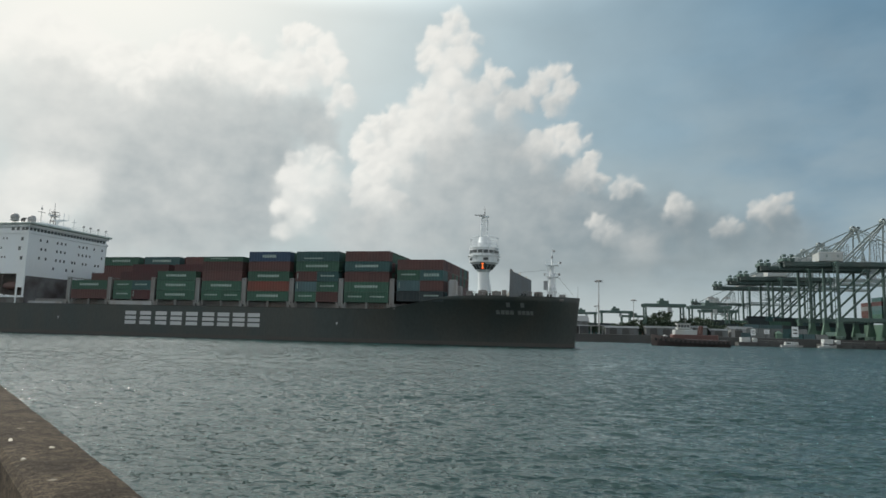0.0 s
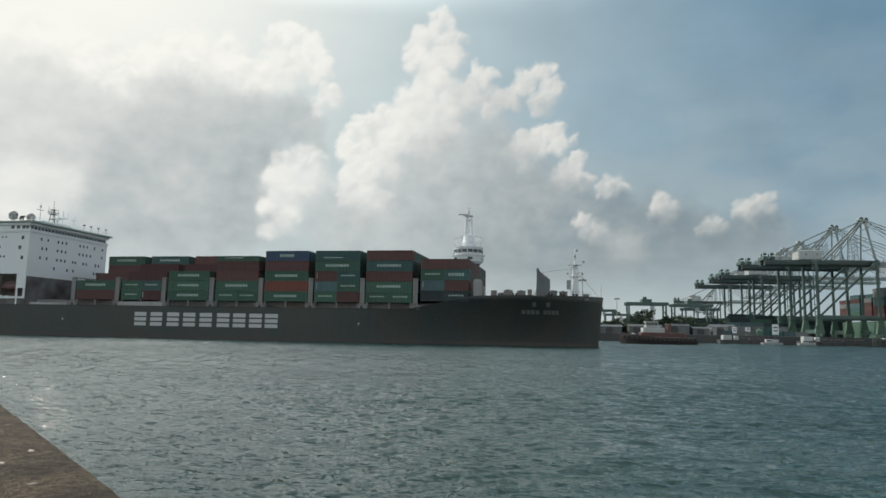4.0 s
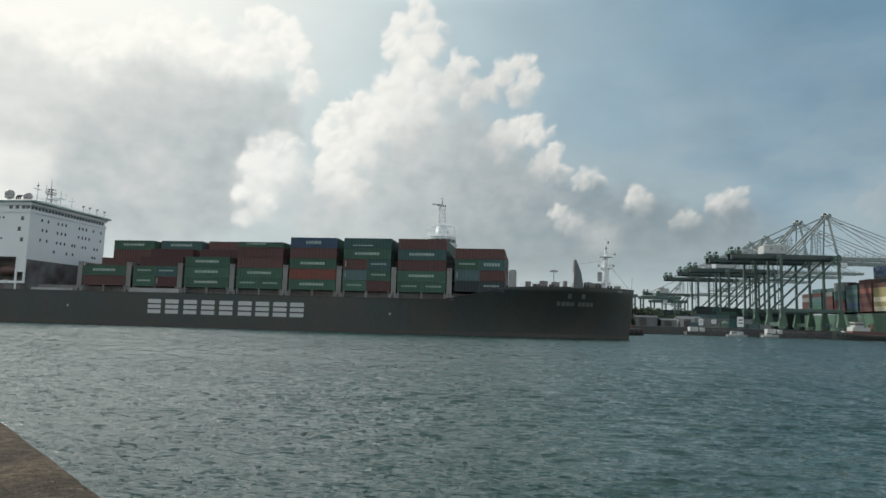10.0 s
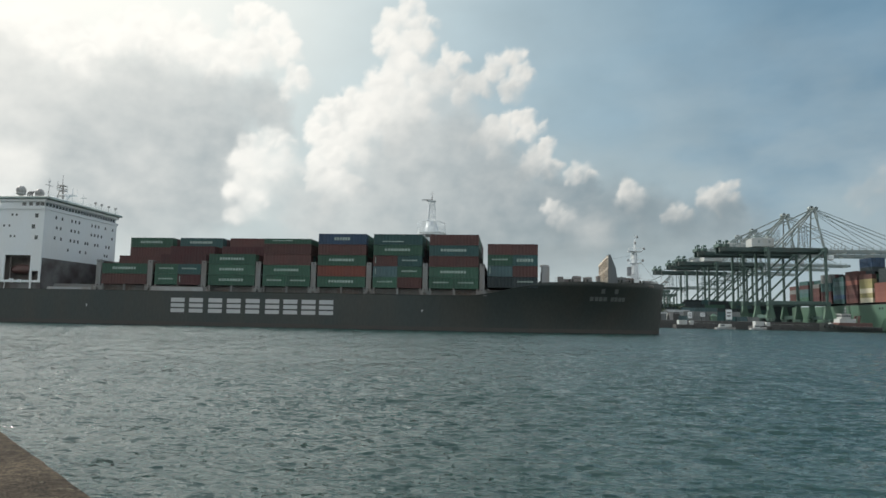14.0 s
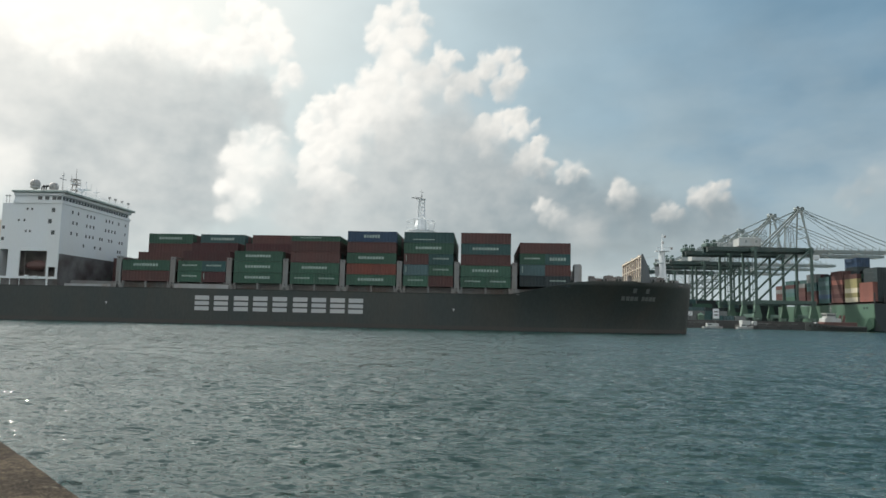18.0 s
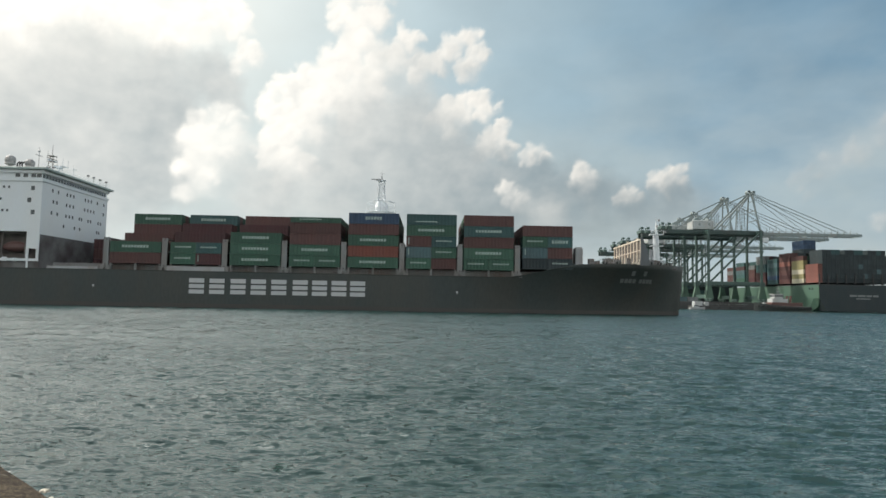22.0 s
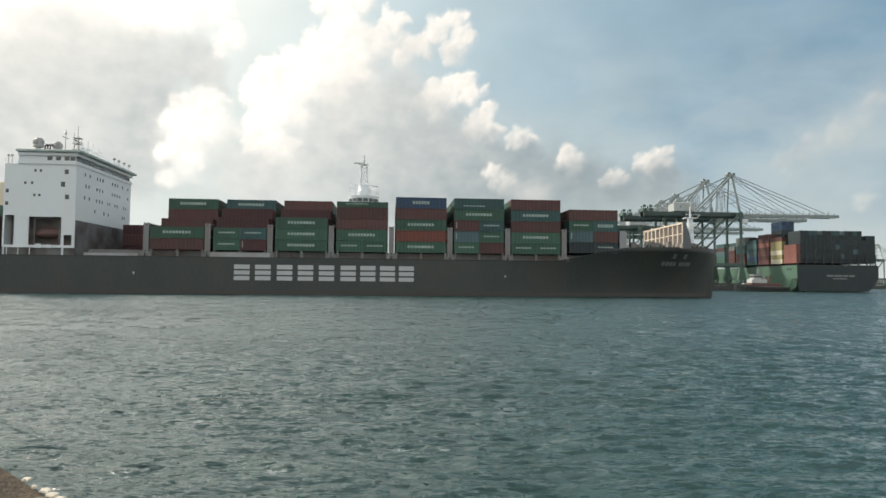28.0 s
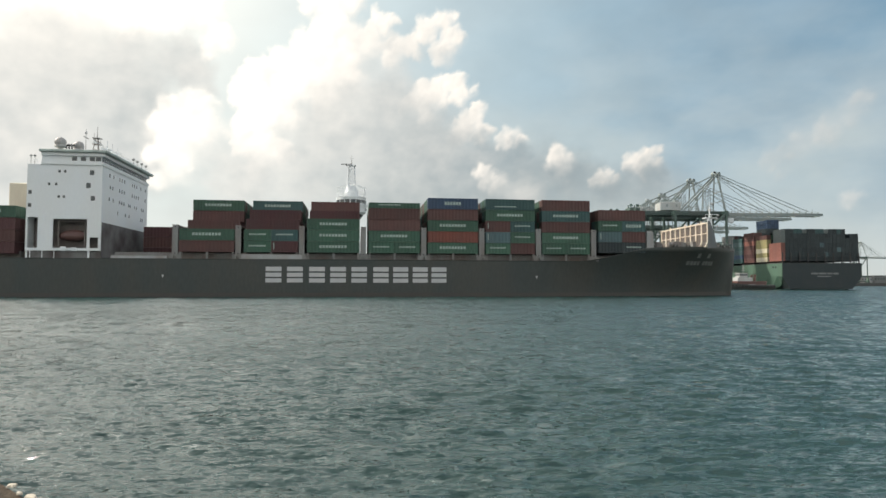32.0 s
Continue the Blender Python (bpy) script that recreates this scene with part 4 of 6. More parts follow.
def lashing_bridge(x):
    """Posts with feet and walkways across the deck between two bays."""
    br = part("lashing_bridge", Shape().box(x + 0.05, x + 1.25, 0.5, 31.7, 13.2, 13.4).box(x + 0.05, x + 1.25, 0.5, 31.7, 16.2, 16.4), M["lashing_grey"], ship, "grey steel lashing bridge")
    for y in (0.2, 10.6, 21.2, 31.4):
        sh = Shape().box(x + 0.02, x + 0.42, y, y + 0.6, 9.2, 16.5).box(x + 0.86, x + 1.26, y, y + 0.6, 9.2, 16.5).box(x + 0.42, x + 0.86, y + 0.05, y + 0.2, 9.6, 16.3)
        sh.box(x - 0.5, x + 0.3, y - 0.05, y + 0.65, DECK - 0.05, 9.7).box(x + 1.0, x + 1.8, y - 0.05, y + 0.65, DECK - 0.05, 9.7).box(x + 0.25, x + 1.05, y + 0.1, y + 0.3, 9.3, 9.9)
        part("post", sh, M["lashing_grey"], br)
        for z in (9.95, 16.0):
            part("socket", Shape().tube((x + 0.64, y - 0.03, z), (x + 0.64, y + 0.05, z), 0.14, n=10), M["dark_recess"], br)


for x in [b + 12.45 for b in BAYS[:7]] + [-20.9] + [b + 12.4 for b in AFT_BAYS[1:]]:
    lashing_bridge(x)
for b, x in enumerate(BAYS[:7]):
    part("pedestal", Shape().box(x + 5.9, x + 6.4, 0.4, 0.9, DECK - 0.05, 10.3, ch=0.05), M["lashing_grey"], ship)
    part("pedestal", Shape().box(x + 0.1, x + 0.5, 0.4, 0.9, DECK - 0.05, 10.3, ch=0.05), M["lashing_grey"], ship)
    part("pedestal", Shape().box(x + 11.7, x + 12.1, 0.4, 0.9, DECK - 0.05, 10.3, ch=0.05), M["lashing_grey"], ship)
sh = Shape()
for x in np.arange(-34, 78, 1.5):
    sh.tube((x, 0.12, DECK - 0.05), (x, 0.12, DECK + 1.1), 0.025, n=5)
for z in (0.4, 0.75, 1.1):
    sh.tube((-34, 0.12, DECK + z), (77, 0.12, DECK + z), 0.022, n=5)
part("side_railing", sh, M["lashing_grey"], ship)


def accommodation():
    """White block with recessed boat stations on its side, windows, and the bridge across its top."""
    x0, x1, top = -52.0, -36.2, 29.6
    side = Shape()
    holes = [(-51.6, -49.5, 10.9, 17.7), (-46.35, -39.15, 10.9, 17.4), (-38.6, -36.75, 10.9, 13.3)]
    xs = sorted({x0, x1, *[h[0] for h in holes], *[h[1] for h in holes]})
    zs = sorted({10.3, 10.9, 13.3, 17.4, 17.7, top})
    for a, b in zip(xs, xs[1:]):
        for c, d in zip(zs, zs[1:]):
            if not any(h[0] <= a and b <= h[1] and h[2] <= c and d <= h[3] for h in holes):
                side.box(a, b, 0.0, 0.3, c, d)
    side.box(x0, x1 - 0.3, 3.6, 28.6, DECK, top - 0.05).box(x0, x1, 3.6, 3.9, DECK, top - 0.06)
    side.box(x0, x0 + 0.3, 0.3, 31.9, DECK, top - 0.01).box(x0, x1, 31.9, 32.2, DECK, top - 0.01).box(x1 - 0.3, x1 - 0.01, 0.3, 31.9, 16.8, top - 0.01)
    side.box(x0, x1 - 0.3, 0.3, 31.9, top - 0.4, top - 0.02).box(x0 + 0.3, x1 - 0.3, 0.3, 3.6, 17.9, 18.2)
    acc = part("accommodation", side, M["white_paint"], ship, "tall white accommodation block with dark grey lower front")
    part("lower_front", Shape().box(x1 - 0.25, x1 + 0.02, 0.4, 31.8, DECK, 16.8), M["front_dark"], acc, "dark grey lower front bulkhead")
    part("plinth", Shape().box(x0 + .1, x1 - .1, 0.5, 3.5, DECK, 10.35), M["front_dark"], acc, "dark grey deck edge under the white block")
    part("recess", Shape().box(x0 + 0.31, x1 - 0.31, 3.3, 3.58, DECK + 0.3, 17.8), M["recess_grey"], acc)
    boat = Shape()
    rings = []
    for k in range(13):
        u = k / 12
        w = max(0.15, math.sin(math.pi * u) ** 0.5)
        cx = -46.0 + 6.6 * u
        rings.append([(cx, 1.9 - 1.2 * w * math.cos(a), 13.6 + (1.5 if math.sin(a) > 0 else 1.1) * w * math.sin(a)) for a in np.linspace(0, 2 * math.pi, 14, endpoint=False)])
    boat.loft(rings)
    part("lifeboat", boat, M["rescue_orange"], acc, "enclosed orange lifeboat in its station")
    part("davit", Shape().beam((-45.6, 1.2, 11), (-45.6, 1.2, 17.2), 0.3).beam((-40.0, 1.2, 11), (-40.0, 1.2, 17.2), 0.3).beam((-45.6, 1.2, 17.0), (-40, 1.2, 17.0), 0.25), M["recess_grey"], acc)
    rail = Shape().box(-52, -36.3, -0.06, 0.06, 10.35, 10.6).box(-44.6, -43.5, -0.3, 0.1, 10.2, 11.2, ch=0.08).box(-42.3, -41.2, -0.3, 0.1, 10.2, 11.0, ch=0.08).box(-38.9, -38.5, -0.1, 0.1, DECK, 13.4)
    for x in (-51, -48.5, -46):
        rail.box(x, x + 0.15, -0.05, 0.05, DECK, 10.4)
    part("rail", rail, M["white_paint"], acc, "white boat-station rail")

    def window(name, a, b):
        part(name, Shape().box(*a), M["window_dark"], acc)
        part("window_frame", Shape().box(*b), M["white_paint"], acc)
    for x, z, w in ((-45.3, 28.1, .5), (-44.1, 28.1, .5), (-47.4, 25.2, .5), (-45.9, 25.2, .5), (-45.3, 22.4, .5), (-44.2, 22.4, .5), (-38.4, 27.9, .9), (-39.1, 25.0, .95), (-38.1, 22.1, .9), (-51.3, 23.3, .7), (-51.3, 20.4, .7)):
        part("window", Shape().box(x - w / 2, x + w / 2, -0.015, 0.02, z - w * 0.6, z + w * 0.6), M["window_dark"], acc)
        part("window_frame", Shape().box(x - w / 2 - .08, x + w / 2 + .08, -0.05, 0.02, z + w * 0.6, z + w * 0.6 + .08), M["white_paint"], acc)
    groups = {28.0: (4.5, 7, 11, 12.6, 14.2, 20, 21.6, 23.2, 26.5, 30.2), 25.3: (5, 6.6, 11, 12.6, 14.2, 20, 21.6, 23.2, 24.8, 30.2), 22.5: (4.5, 7, 11, 12.6, 14.2, 17.5, 18.6, 22, 23.4, 27.5, 28.9), 19.8: (10.2, 15.4, 18.0, 27, 28.2)}
    for z, ys in groups.items():
        for y in ys:
            part("window", Shape().box(x1 - 0.02, x1 + 0.015, y - .3, y + .3, z - .42, z + .42), M["window_dark"], acc)
    # bridge
    bridge = part("bridge", Shape().box(-49.1, -36.0, -0.25, 32.45, top, 30.35).box(-49.1, -36.5, 0.1, 32.1, 30.35, 31.6).box(-49.1, -35.9, -0.3, 32.5, 31.6, 32.3), M["white_paint"], ship, "white wheelhouse across the whole beam")
    roof = Shape().box(-49.4, -35.0, -0.9, 33.1, 32.35, 32.95, ch=0.1)
    part("bridge_roof", roof, M["bridge_green"], bridge, "grey-green overhanging bridge roof edge")
    y = 0.5
    while y < 31.4:
        part("bridge_window", Shape().box(-36.5, -36.46, y, y + 1.0, 30.55, 31.45), M["window_dark"], bridge)
        y += 1.3
    for x in (-42.8, -40.9, -39.0, -37.7):
        part("bridge_window", Shape().box(x, x + 1.1, 0.06, 0.1, 30.55, 31.45), M["window_dark"], bridge)
    fence = Shape()
    for yy in np.arange(0, 32.3, 1.6):
        fence.tube((-36.2, yy, 33), (-36.2, yy, 34.1), 0.04, n=5)
    fence.tube((-36.2, 0, 34.1), (-36.2, 32.2, 34.1), 0.04, n=5).tube((-36.2, 0, 33.6), (-36.2, 32.2, 33.6), 0.03, n=5)
    for xx in np.arange(-52, -49, 1.0):
        fence.tube((xx, 0.1, top), (xx, 0.1, top + 1.1), 0.04, n=5)
    fence.tube((-52, 0.1, top + 1.1), (-49, 0.1, top + 1.1), 0.04, n=5)
    part("roof_railing", fence, M["white_paint"], bridge)
    for x, yy, r in ((-47.4, 5, 1.25), (-45, 9, 1.2)):
        pr = [(0.5, 33.0), (0.5, 34.2), (r, 34.6)] + [(r * math.cos(a), 35.6 + r * math.sin(a)) for a in np.linspace(-0.5, 1.5, 9)]
        part("satellite_dome", Shape().turn(x, yy, pr, 16), M["steel_grey"], ship, "pale grey satellite dome")
    for k in range(3):
        part("vent_pipe", Shape().tube((-46.9 + k * 0.6, 7, 33), (-46.9 + k * 0.6, 7, 35.2), 0.18).tube((-46.9 + k * 0.6, 7, 35.2), (-46.3 + k * 0.6, 7, 35.6), 0.2), M["dark_recess"], ship)
    mast = Shape()
    for dx, dy in ((-1, -1), (1, -1), (0, 1)):
        mast.tube((-43.5 + dx, 16 + dy, 33), (-43.5 + dx * .3, 16 + dy * .3, 39.2), 0.16, 0.1)
    for z in (34.5, 36, 37.5, 39):
        mast.box(-44.4, -42.6, 15.1, 16.9, z, z + 0.12)
    mast.tube((-43.5, 16, 39), (-43.5, 16, 42.2), 0.1, 0.05).box(-43.6, -43.4, 13.6, 18.4, 38.2, 38.4).tube((-43.5, 14, 38.3), (-43.5, 14, 40), 0.05).tube((-43.5, 18, 38.3), (-43.5, 18, 39.6), 0.05)
    part("radar_mast", mast, M["steel_grey"], ship, "grey lattice radar mast")
    part("radar_scanner", Shape().box(-43.7, -43.3, 13.8, 18.0, 37.6, 37.95).box(-41.9, -41.5, 14, 17.6, 36.0, 36.3), M["white_paint"], ship)
    part("signal_mast", Shape().tube((-44.6, 12, 33), (-44.6, 12, 40.5), 0.12, 0.05).box(-44.7, -44.5, 10.6, 13.4, 38.3, 38.45).turn(-44.6, 12, [(0.25, 39.2), (0.3, 39.6), (0.1, 39.9)], 8), M["steel_grey"], ship)
    part("roof_house", Shape().box(-47, -40, 8, 20, 32.9, 34.4, ch=.1), M["white_paint"], ship)
    part("antenna_post", Shape().tube((-42.0, 18.5, 33), (-42.0, 18.5, 39.0), .14, .08).box(-42.9, -41.1, 17.2, 19.8, 36.6, 36.75).tube((-42.8, 17.4, 36.7), (-42.8, 17.4, 38.2), .05, n=5).tube((-41.2, 19.6, 36.7), (-41.2, 19.6, 38.6), .05, n=5), M["white_paint"], ship)
    part("antenna_post", Shape().tube((-40.6, 21.5, 33), (-40.6, 21.5, 37.6), .12, .06).box(-41.6, -39.6, 21.4, 21.6, 36.4, 36.55), M["white_paint"], ship)
    part("satellite_dome", Shape().turn(-41.0, 15, [(.2, 33), (.2, 35.2), (.55, 35.3), (.6, 35.8), (.3, 36.3), (.05, 36.4)], 10), M["white_paint"], ship)
    for yy in (21.5, 24.5, 28, 31.5):
        part("roof_lamp", Shape().tube((-36.6, yy, 33), (-36.6, yy, 34.9), 0.07).box(-36.9, -36.3, yy - .3, yy + .3, 34.7, 35.2, ch=0.06), M["steel_grey"], ship)
    for x in (-51.6, -50.8):
        part("roof_lamp", Shape().tube((x, 0.6, top), (x, 0.6, top + 2.0), 0.07).box(x - .25, x + .25, .4, .8, top + 1.8, top + 2.2, ch=0.05), M["steel_grey"], ship)
    part("engine_casing", Shape().box(-61.1, -56.4, 11, 23, DECK, 26.9, ch=0.2), M["beige"], ship, "cream engine casing behind the accommodation")


accommodation()


def foredeck():
    # bulwark, breakwater with ribs on its after side, mast, winches
    part("forecastle_step", Shape().box(92.8, 95.4, 3.0, 29.2, 10, 12.6, ch=0.1), M["hull_black"], ship)
    part("deck_locker", Shape().box(93.4, 95.3, 2.0, 4.6, 12.0, 16.2, ch=0.1).box(93.6, 95.1, 2.2, 4.4, 16.2, 16.5), M["steel_grey"], ship, "grey locker house with a rounded top")
    part("deck_locker", Shape().box(93.6, 95.0, 10, 12, 12.0, 15.4, ch=0.1), M["steel_grey"], ship)
    a, b = Vector((109.4, 0.9, 0)), Vector((111.2, 30.6, 0))
    u = (b - a).normalized()

    def plate(name, s0, s1, dx0, dx1, z0, z1, mat, parent, label=""):
        q = [a + u * s + Vector((dx, 0, z)) for z in (z0, z1) for s, dx in ((s0, dx0), (s1, dx0), (s1, dx1), (s0, dx1))]
        return part(name, Shape().add(q, [(3, 2, 1, 0), (4, 5, 6, 7), (0, 1, 5, 4), (1, 2, 6, 5), (2, 3, 7, 6), (3, 0, 4, 7)]), M[mat], parent, label)
    long = (b - a).length
    wall = plate("breakwater", 0, long, 0, 0.12, 12.4, 18.7, "plate_slate", ship, "grey steel breakwater with beige stiffeners on its after side")
    plate("top_rail", 0, long, -0.34, -0.02, 18.45, 18.8, "rib_beige", wall)
    # beige plating coloured far darker: the shade between the ribs is painted in
    plate("inner_plating", 0.1, long - 0.1, -0.03, -0.008, 12.5, 18.4, "rib_shade", wall, "brown-grey plating between the stiffeners, painted dark for its shade")
    n = 9
    for k in range(n + 1):
        s = (long - 0.5) * k / n
        plate("rib", s, s + 0.45, -0.2, -0.04, 13.2, 18.44, "rib_beige", wall)
        q = [a + u * ss + Vector((dx, 0, z)) for ss in (s + 0.1, s + 0.35) for dx, z in ((-0.04, 12.4), (-0.9, 12.4), (-0.8, 12.75), (-0.22, 13.8), (-0.04, 13.8))]
        part("rib_foot", Shape().add(q, [(0, 1, 2, 3, 4), (9, 8, 7, 6, 5)] + [(i, i + 5, (i + 1) % 5 + 5, (i + 1) % 5) for i in range(5)]), M["rib_beige"], wall)
        if k % 3 == 1:
            plate("head_lug", s - 0.1, s + 0.35, -0.3, -0.02, 18.8, 19.25, "rib_beige", wall)
    plate("stringer", 0, long, -0.2, -0.04, 15.9, 16.1, "rib_beige", wall)
    wing = [(a.x - 0.3, 12.2), (a.x + 2.1, 12.2), (a.x + 1.5, 16.0), (a.x + 0.35, 19.0), (a.x - 0.1, 19.2)]
    q = [(x, y, z) for y in (0.6, 0.88) for x, z in wing]
    part("end_wing", Shape().add(q, [(0, 1, 2, 3, 4), (9, 8, 7, 6, 5)] + [(i, i + 5, (i + 1) % 5 + 5, (i + 1) % 5) for i in range(5)]), M["plate_slate"], wall, "dark grey tapered end plate")
    mast = part("foremast", Shape().turn(118.4, 16.1, [(1.1, 12.6), (1.0, 14.5), (0.75, 19), (0.65, 21.2)], 14).tube((118.4, 16.1, 21.2), (118.4, 16.1, 24.6), 0.3, 0.15).tube((118.4, 16.1, 24.5), (118.4, 16.1, 26.2), 0.07, 0.05), M["white_paint"], ship, "white foremast with two lamp platforms")
    for z, w in ((14.4, 1.3), (18.3, 1.5), (21.4, 1.7)):
        sh = Shape().box(118.4 - w, 118.4 + w, 15.1, 17.1, z, z + 0.18)
        for dx in (-w, 0, w):
            sh.tube((118.4 + dx, 15.1, z), (118.4 + dx, 15.1, z + 1.0), 0.05, n=5)
        sh.tube((118.4 - w, 15.1, z + 1), (118.4 + w, 15.1, z + 1), 0.05, n=5)
        part("platform", sh, M["white_paint"], mast)
    for dx, z in ((-1.9, 18.8), (1.9, 18.8), (2.2, 21.9), (0, 23.4), (.5, 25)):
        part("mast_lamp", Shape().box(118.4 + dx - .25, 118.4 + dx + .25, 15.2, 15.7, z, z + .6, ch=.08), M["steel_grey"], mast)
    part("stay", Shape().tube((118.4, 16.1, 20.5), (124.4, 16.1, 13), 0.04, n=5).tube((118.4, 16.1, 20.5), (110.5, 4, 18.4), 0.03, n=5), M["steel_grey"], mast)
    for x, y in ((102, 4), (105, 7), (113, 6), (115.5, 9)):
        part("winch", Shape().tube((x, y - 1.1, 13.3), (x, y + 1.1, 13.3), 0.75, n=12).box(x - 1, x + 1, y - 1.2, y - .9, 12.3, 13.9).box(x - 1, x + 1, y + .9, y + 1.2, 12.3, 13.9), M["deck_grey"], ship)
    part("bow_flagstaff", Shape().tube((125.0, 16.1, 12.8), (125.2, 16.1, 16.2), 0.06, 0.04, n=6), M["steel_grey"], ship)
    part("anchor_fairlead", Shape().box(120.6, 121.8, side_y(121, 12.4) - .1, side_y(121, 12.4) + .3, 11.7, 12.3, ch=.1), M["deck_grey"], HULL)
    rail = Shape()
    pts = [(x, side_y(x, deck_z(x) - 0.2) + 0.25, deck_z(x) - 0.15) for x in np.arange(96.5, 124.5, 2.0)]
    for p in pts:
        rail.tube(p, (p[0], p[1], p[2] + 1.15), 0.03, n=5)
    for p, q in zip(pts, pts[1:]):
        for h in (0.6, 1.15):
            rail.tube((p[0], p[1], p[2] + h), (q[0], q[1], q[2] + h), 0.025, n=5)
    part("bow_railing", rail, M["steel_grey"], ship)
    part("ladder", Shape().box(117.3, 117.5, 14.9, 15.5, 13.0, 21.4), M["white_paint"], mast)
    part("signal_frame", Shape().box(116.2, 117.4, 15.2, 15.3, 14.9, 17.2).box(116.2, 117.4, 15.0, 15.5, 17.2, 17.35), M["steel_grey"], mast)
    for x, y, w, h in ((97.5, 5, 1.4, 1.3), (99.3, 9, 2.0, 1.0), (106.8, 4, 1.0, 1.5), (112.2, 4.6, 1.2, 0.9), (120.4, 14, 1.6, 1.1)):
        part("deck_box", Shape().box(x, x + w, y, y + 1.4, 12.1, 12.6 + h, ch=.06), M["deck_grey"], ship)
    for x in (100, 103.5, 112, 115, 118):
        y = side_y(x, deck_z(x) - .2) + .3
        part("bollard", Shape().tube((x, y, deck_z(x) - .2), (x, y, deck_z(x) + .55), .25, .28, n=10).tube((x + .8, y + .1, deck_z(x) - .2), (x + .8, y + .1, deck_z(x) + .55), .25, .28, n=10), M["hull_black"], ship)


foredeck()


# ---- across the harbour ----
def sts_crane():
    """Ship-to-shore crane; x out over the water from the waterside legs, y along the quay, z from the quay."""
    c = thing("quay_crane", "tall grey-green ship-to-shore gantry crane with white machinery house", "crane", "cranes along the berth")
    G, W = M["crane_green"], M["crane_grey"]
    top = 43.5
    for x in (0, -32):
        for y in (-9, 9):
            leg = part("leg", Shape().beam((x, y, 1.6), (x, y, top), 1.25, 1.15).box(x - 1.3, x + 1.3, y - 1.4, y + 1.4, 9.6, 12.2), G, c)
            part("bogie", Shape().box(x - 0.8, x + 0.8, y - 4.2, y + 4.2, 0.9, 2.0, ch=0.15).box(x - 0.6, x + 0.6, y - 3.6, y - 0.6, 0.35, 1.0).box(x - 0.6, x + 0.6, y + 0.6, y + 3.6, 0.35, 1.0), G, leg)
            for k in (-3.2, -1.2, 1.2, 3.2):
                part("wheel", Shape().tube((x - 0.25, y + k, 0.4), (x + 0.25, y + k, 0.4), 0.42, n=10), M["rubber"], leg)
        part("sill_beam", Shape().box(x - 0.9, x + 0.9, -9, 9, 2.0, 4.2, ch=0.1), G, c)
        part("portal_beam", Shape().box(x - 0.8, x + 0.8, -9, 9, top - 2.2, top - 0.2), G, c)
    for y in (-9, 9):
        part("portal_beam", Shape().box(-32, 0, y - 0.9, y + 0.9, 10.2, 12.2, ch=0.1), G, c)
        part("brace", Shape().beam((-31, y, 12), (-1, y, top - 2), 1.0), G, c)
        part("brace", Shape().beam((-31.5, y, 30), (-16, y, 29.8), 0.6), G, c)
    for y in (-3.4, 3.4):
        part("main_girder", Shape().box(-58, 4, y - 0.8, y + 0.8, 40.6, 43.7, ch=0.1), M["crane_dark"], c)
        boom = Shape().box(4, 65, y - 0.5, y + 0.5, 41.2, 42.9).box(4, 62, y - 0.08, y + 0.08, 43.6, 43.75)
        part("boom", boom, W, c, "pale grey boom girder")
        for x in np.arange(6, 64, 4.0):
            part("boom_stiffener", Shape().box(x, x + 0.25, y - 0.6, y + 0.6, 41.1, 43.7), W, c)
    for x in (-56, -44, -30, -14, 2, 16, 32, 48, 63):
        part("cross_tie", Shape().box(x - 0.4, x + 0.4, -3.4, 3.4, 41.0, 42.6), G if x < 4 else W, c)
    for x in (-57.5, -53.5):
        part("end_platform", Shape().box(x - 1.2, x + 1.2, -4.6, 4.6, 43.7, 45.8, ch=0.2).tube((x - .8, -3, 47.2), (x + .8, -3, 47.2), 0.8, n=8).tube((x + .3, 3, 46), (x + .3, 3, 47.8), 0.4, n=8).beam((x, -1, 46), (x + 1.2, 1, 48.2), 0.3), G, c)
    apex = (-2, 67.6)
    for y in (-1, 1):
        part("apex_leg", Shape().beam((0, y * 8.5, top), (apex[0], y * 1.6, apex[1]), 0.75), W, c)
        part("apex_leg", Shape().beam((-13, y * 4, 43.8), (-11.6, y * 3.2, 58.6), 0.5), W, c)
    part("apex_frame", Shape().box(-3.6, -0.4, -2.6, 2.6, 66.4, 67.8, ch=0.15), W, c)
    for x, r, z in ((-3.1, 1.25, 67.9), (-0.4, 1.1, 67.7)):
        hoop, n = Shape(), 16
        ring = [(x + (r + dr) * math.cos(2 * math.pi * i / n), y, z + (r + dr) * math.sin(2 * math.pi * i / n)) for i in range(n) for dr, y in ((-0.18, -1.5), (0, -1.5), (0, 1.5), (-0.18, 1.5))]
        hoop.add(ring, [(4 * i + j, 4 * i + (j + 1) % 4, 4 * ((i + 1) % n) + (j + 1) % 4, 4 * ((i + 1) % n) + j) for i in range(n) for j in range(4)])
        part("sheave_wheel", hoop, M["crane_grey"], c, "open spoked rope sheave")
    for y in (-3, 3):  # light ladder towers up to the boom hinge
        lat = Shape().beam((-9, y, 43.6), (-8.2, y, 58), 0.22).beam((-6.6, y, 43.6), (-7.4, y, 58), 0.22)
        for k in range(6):
            z = 44.5 + k * 2.3
            lat.beam((-9 + .07 * k * 2, y, z), (-6.7, y, z + 2.2), 0.14).box(-9.6, -6.2, y - .5, y + .5, z, z + 0.12)
        part("ladder_tower", lat, M["crane_grey"], c)
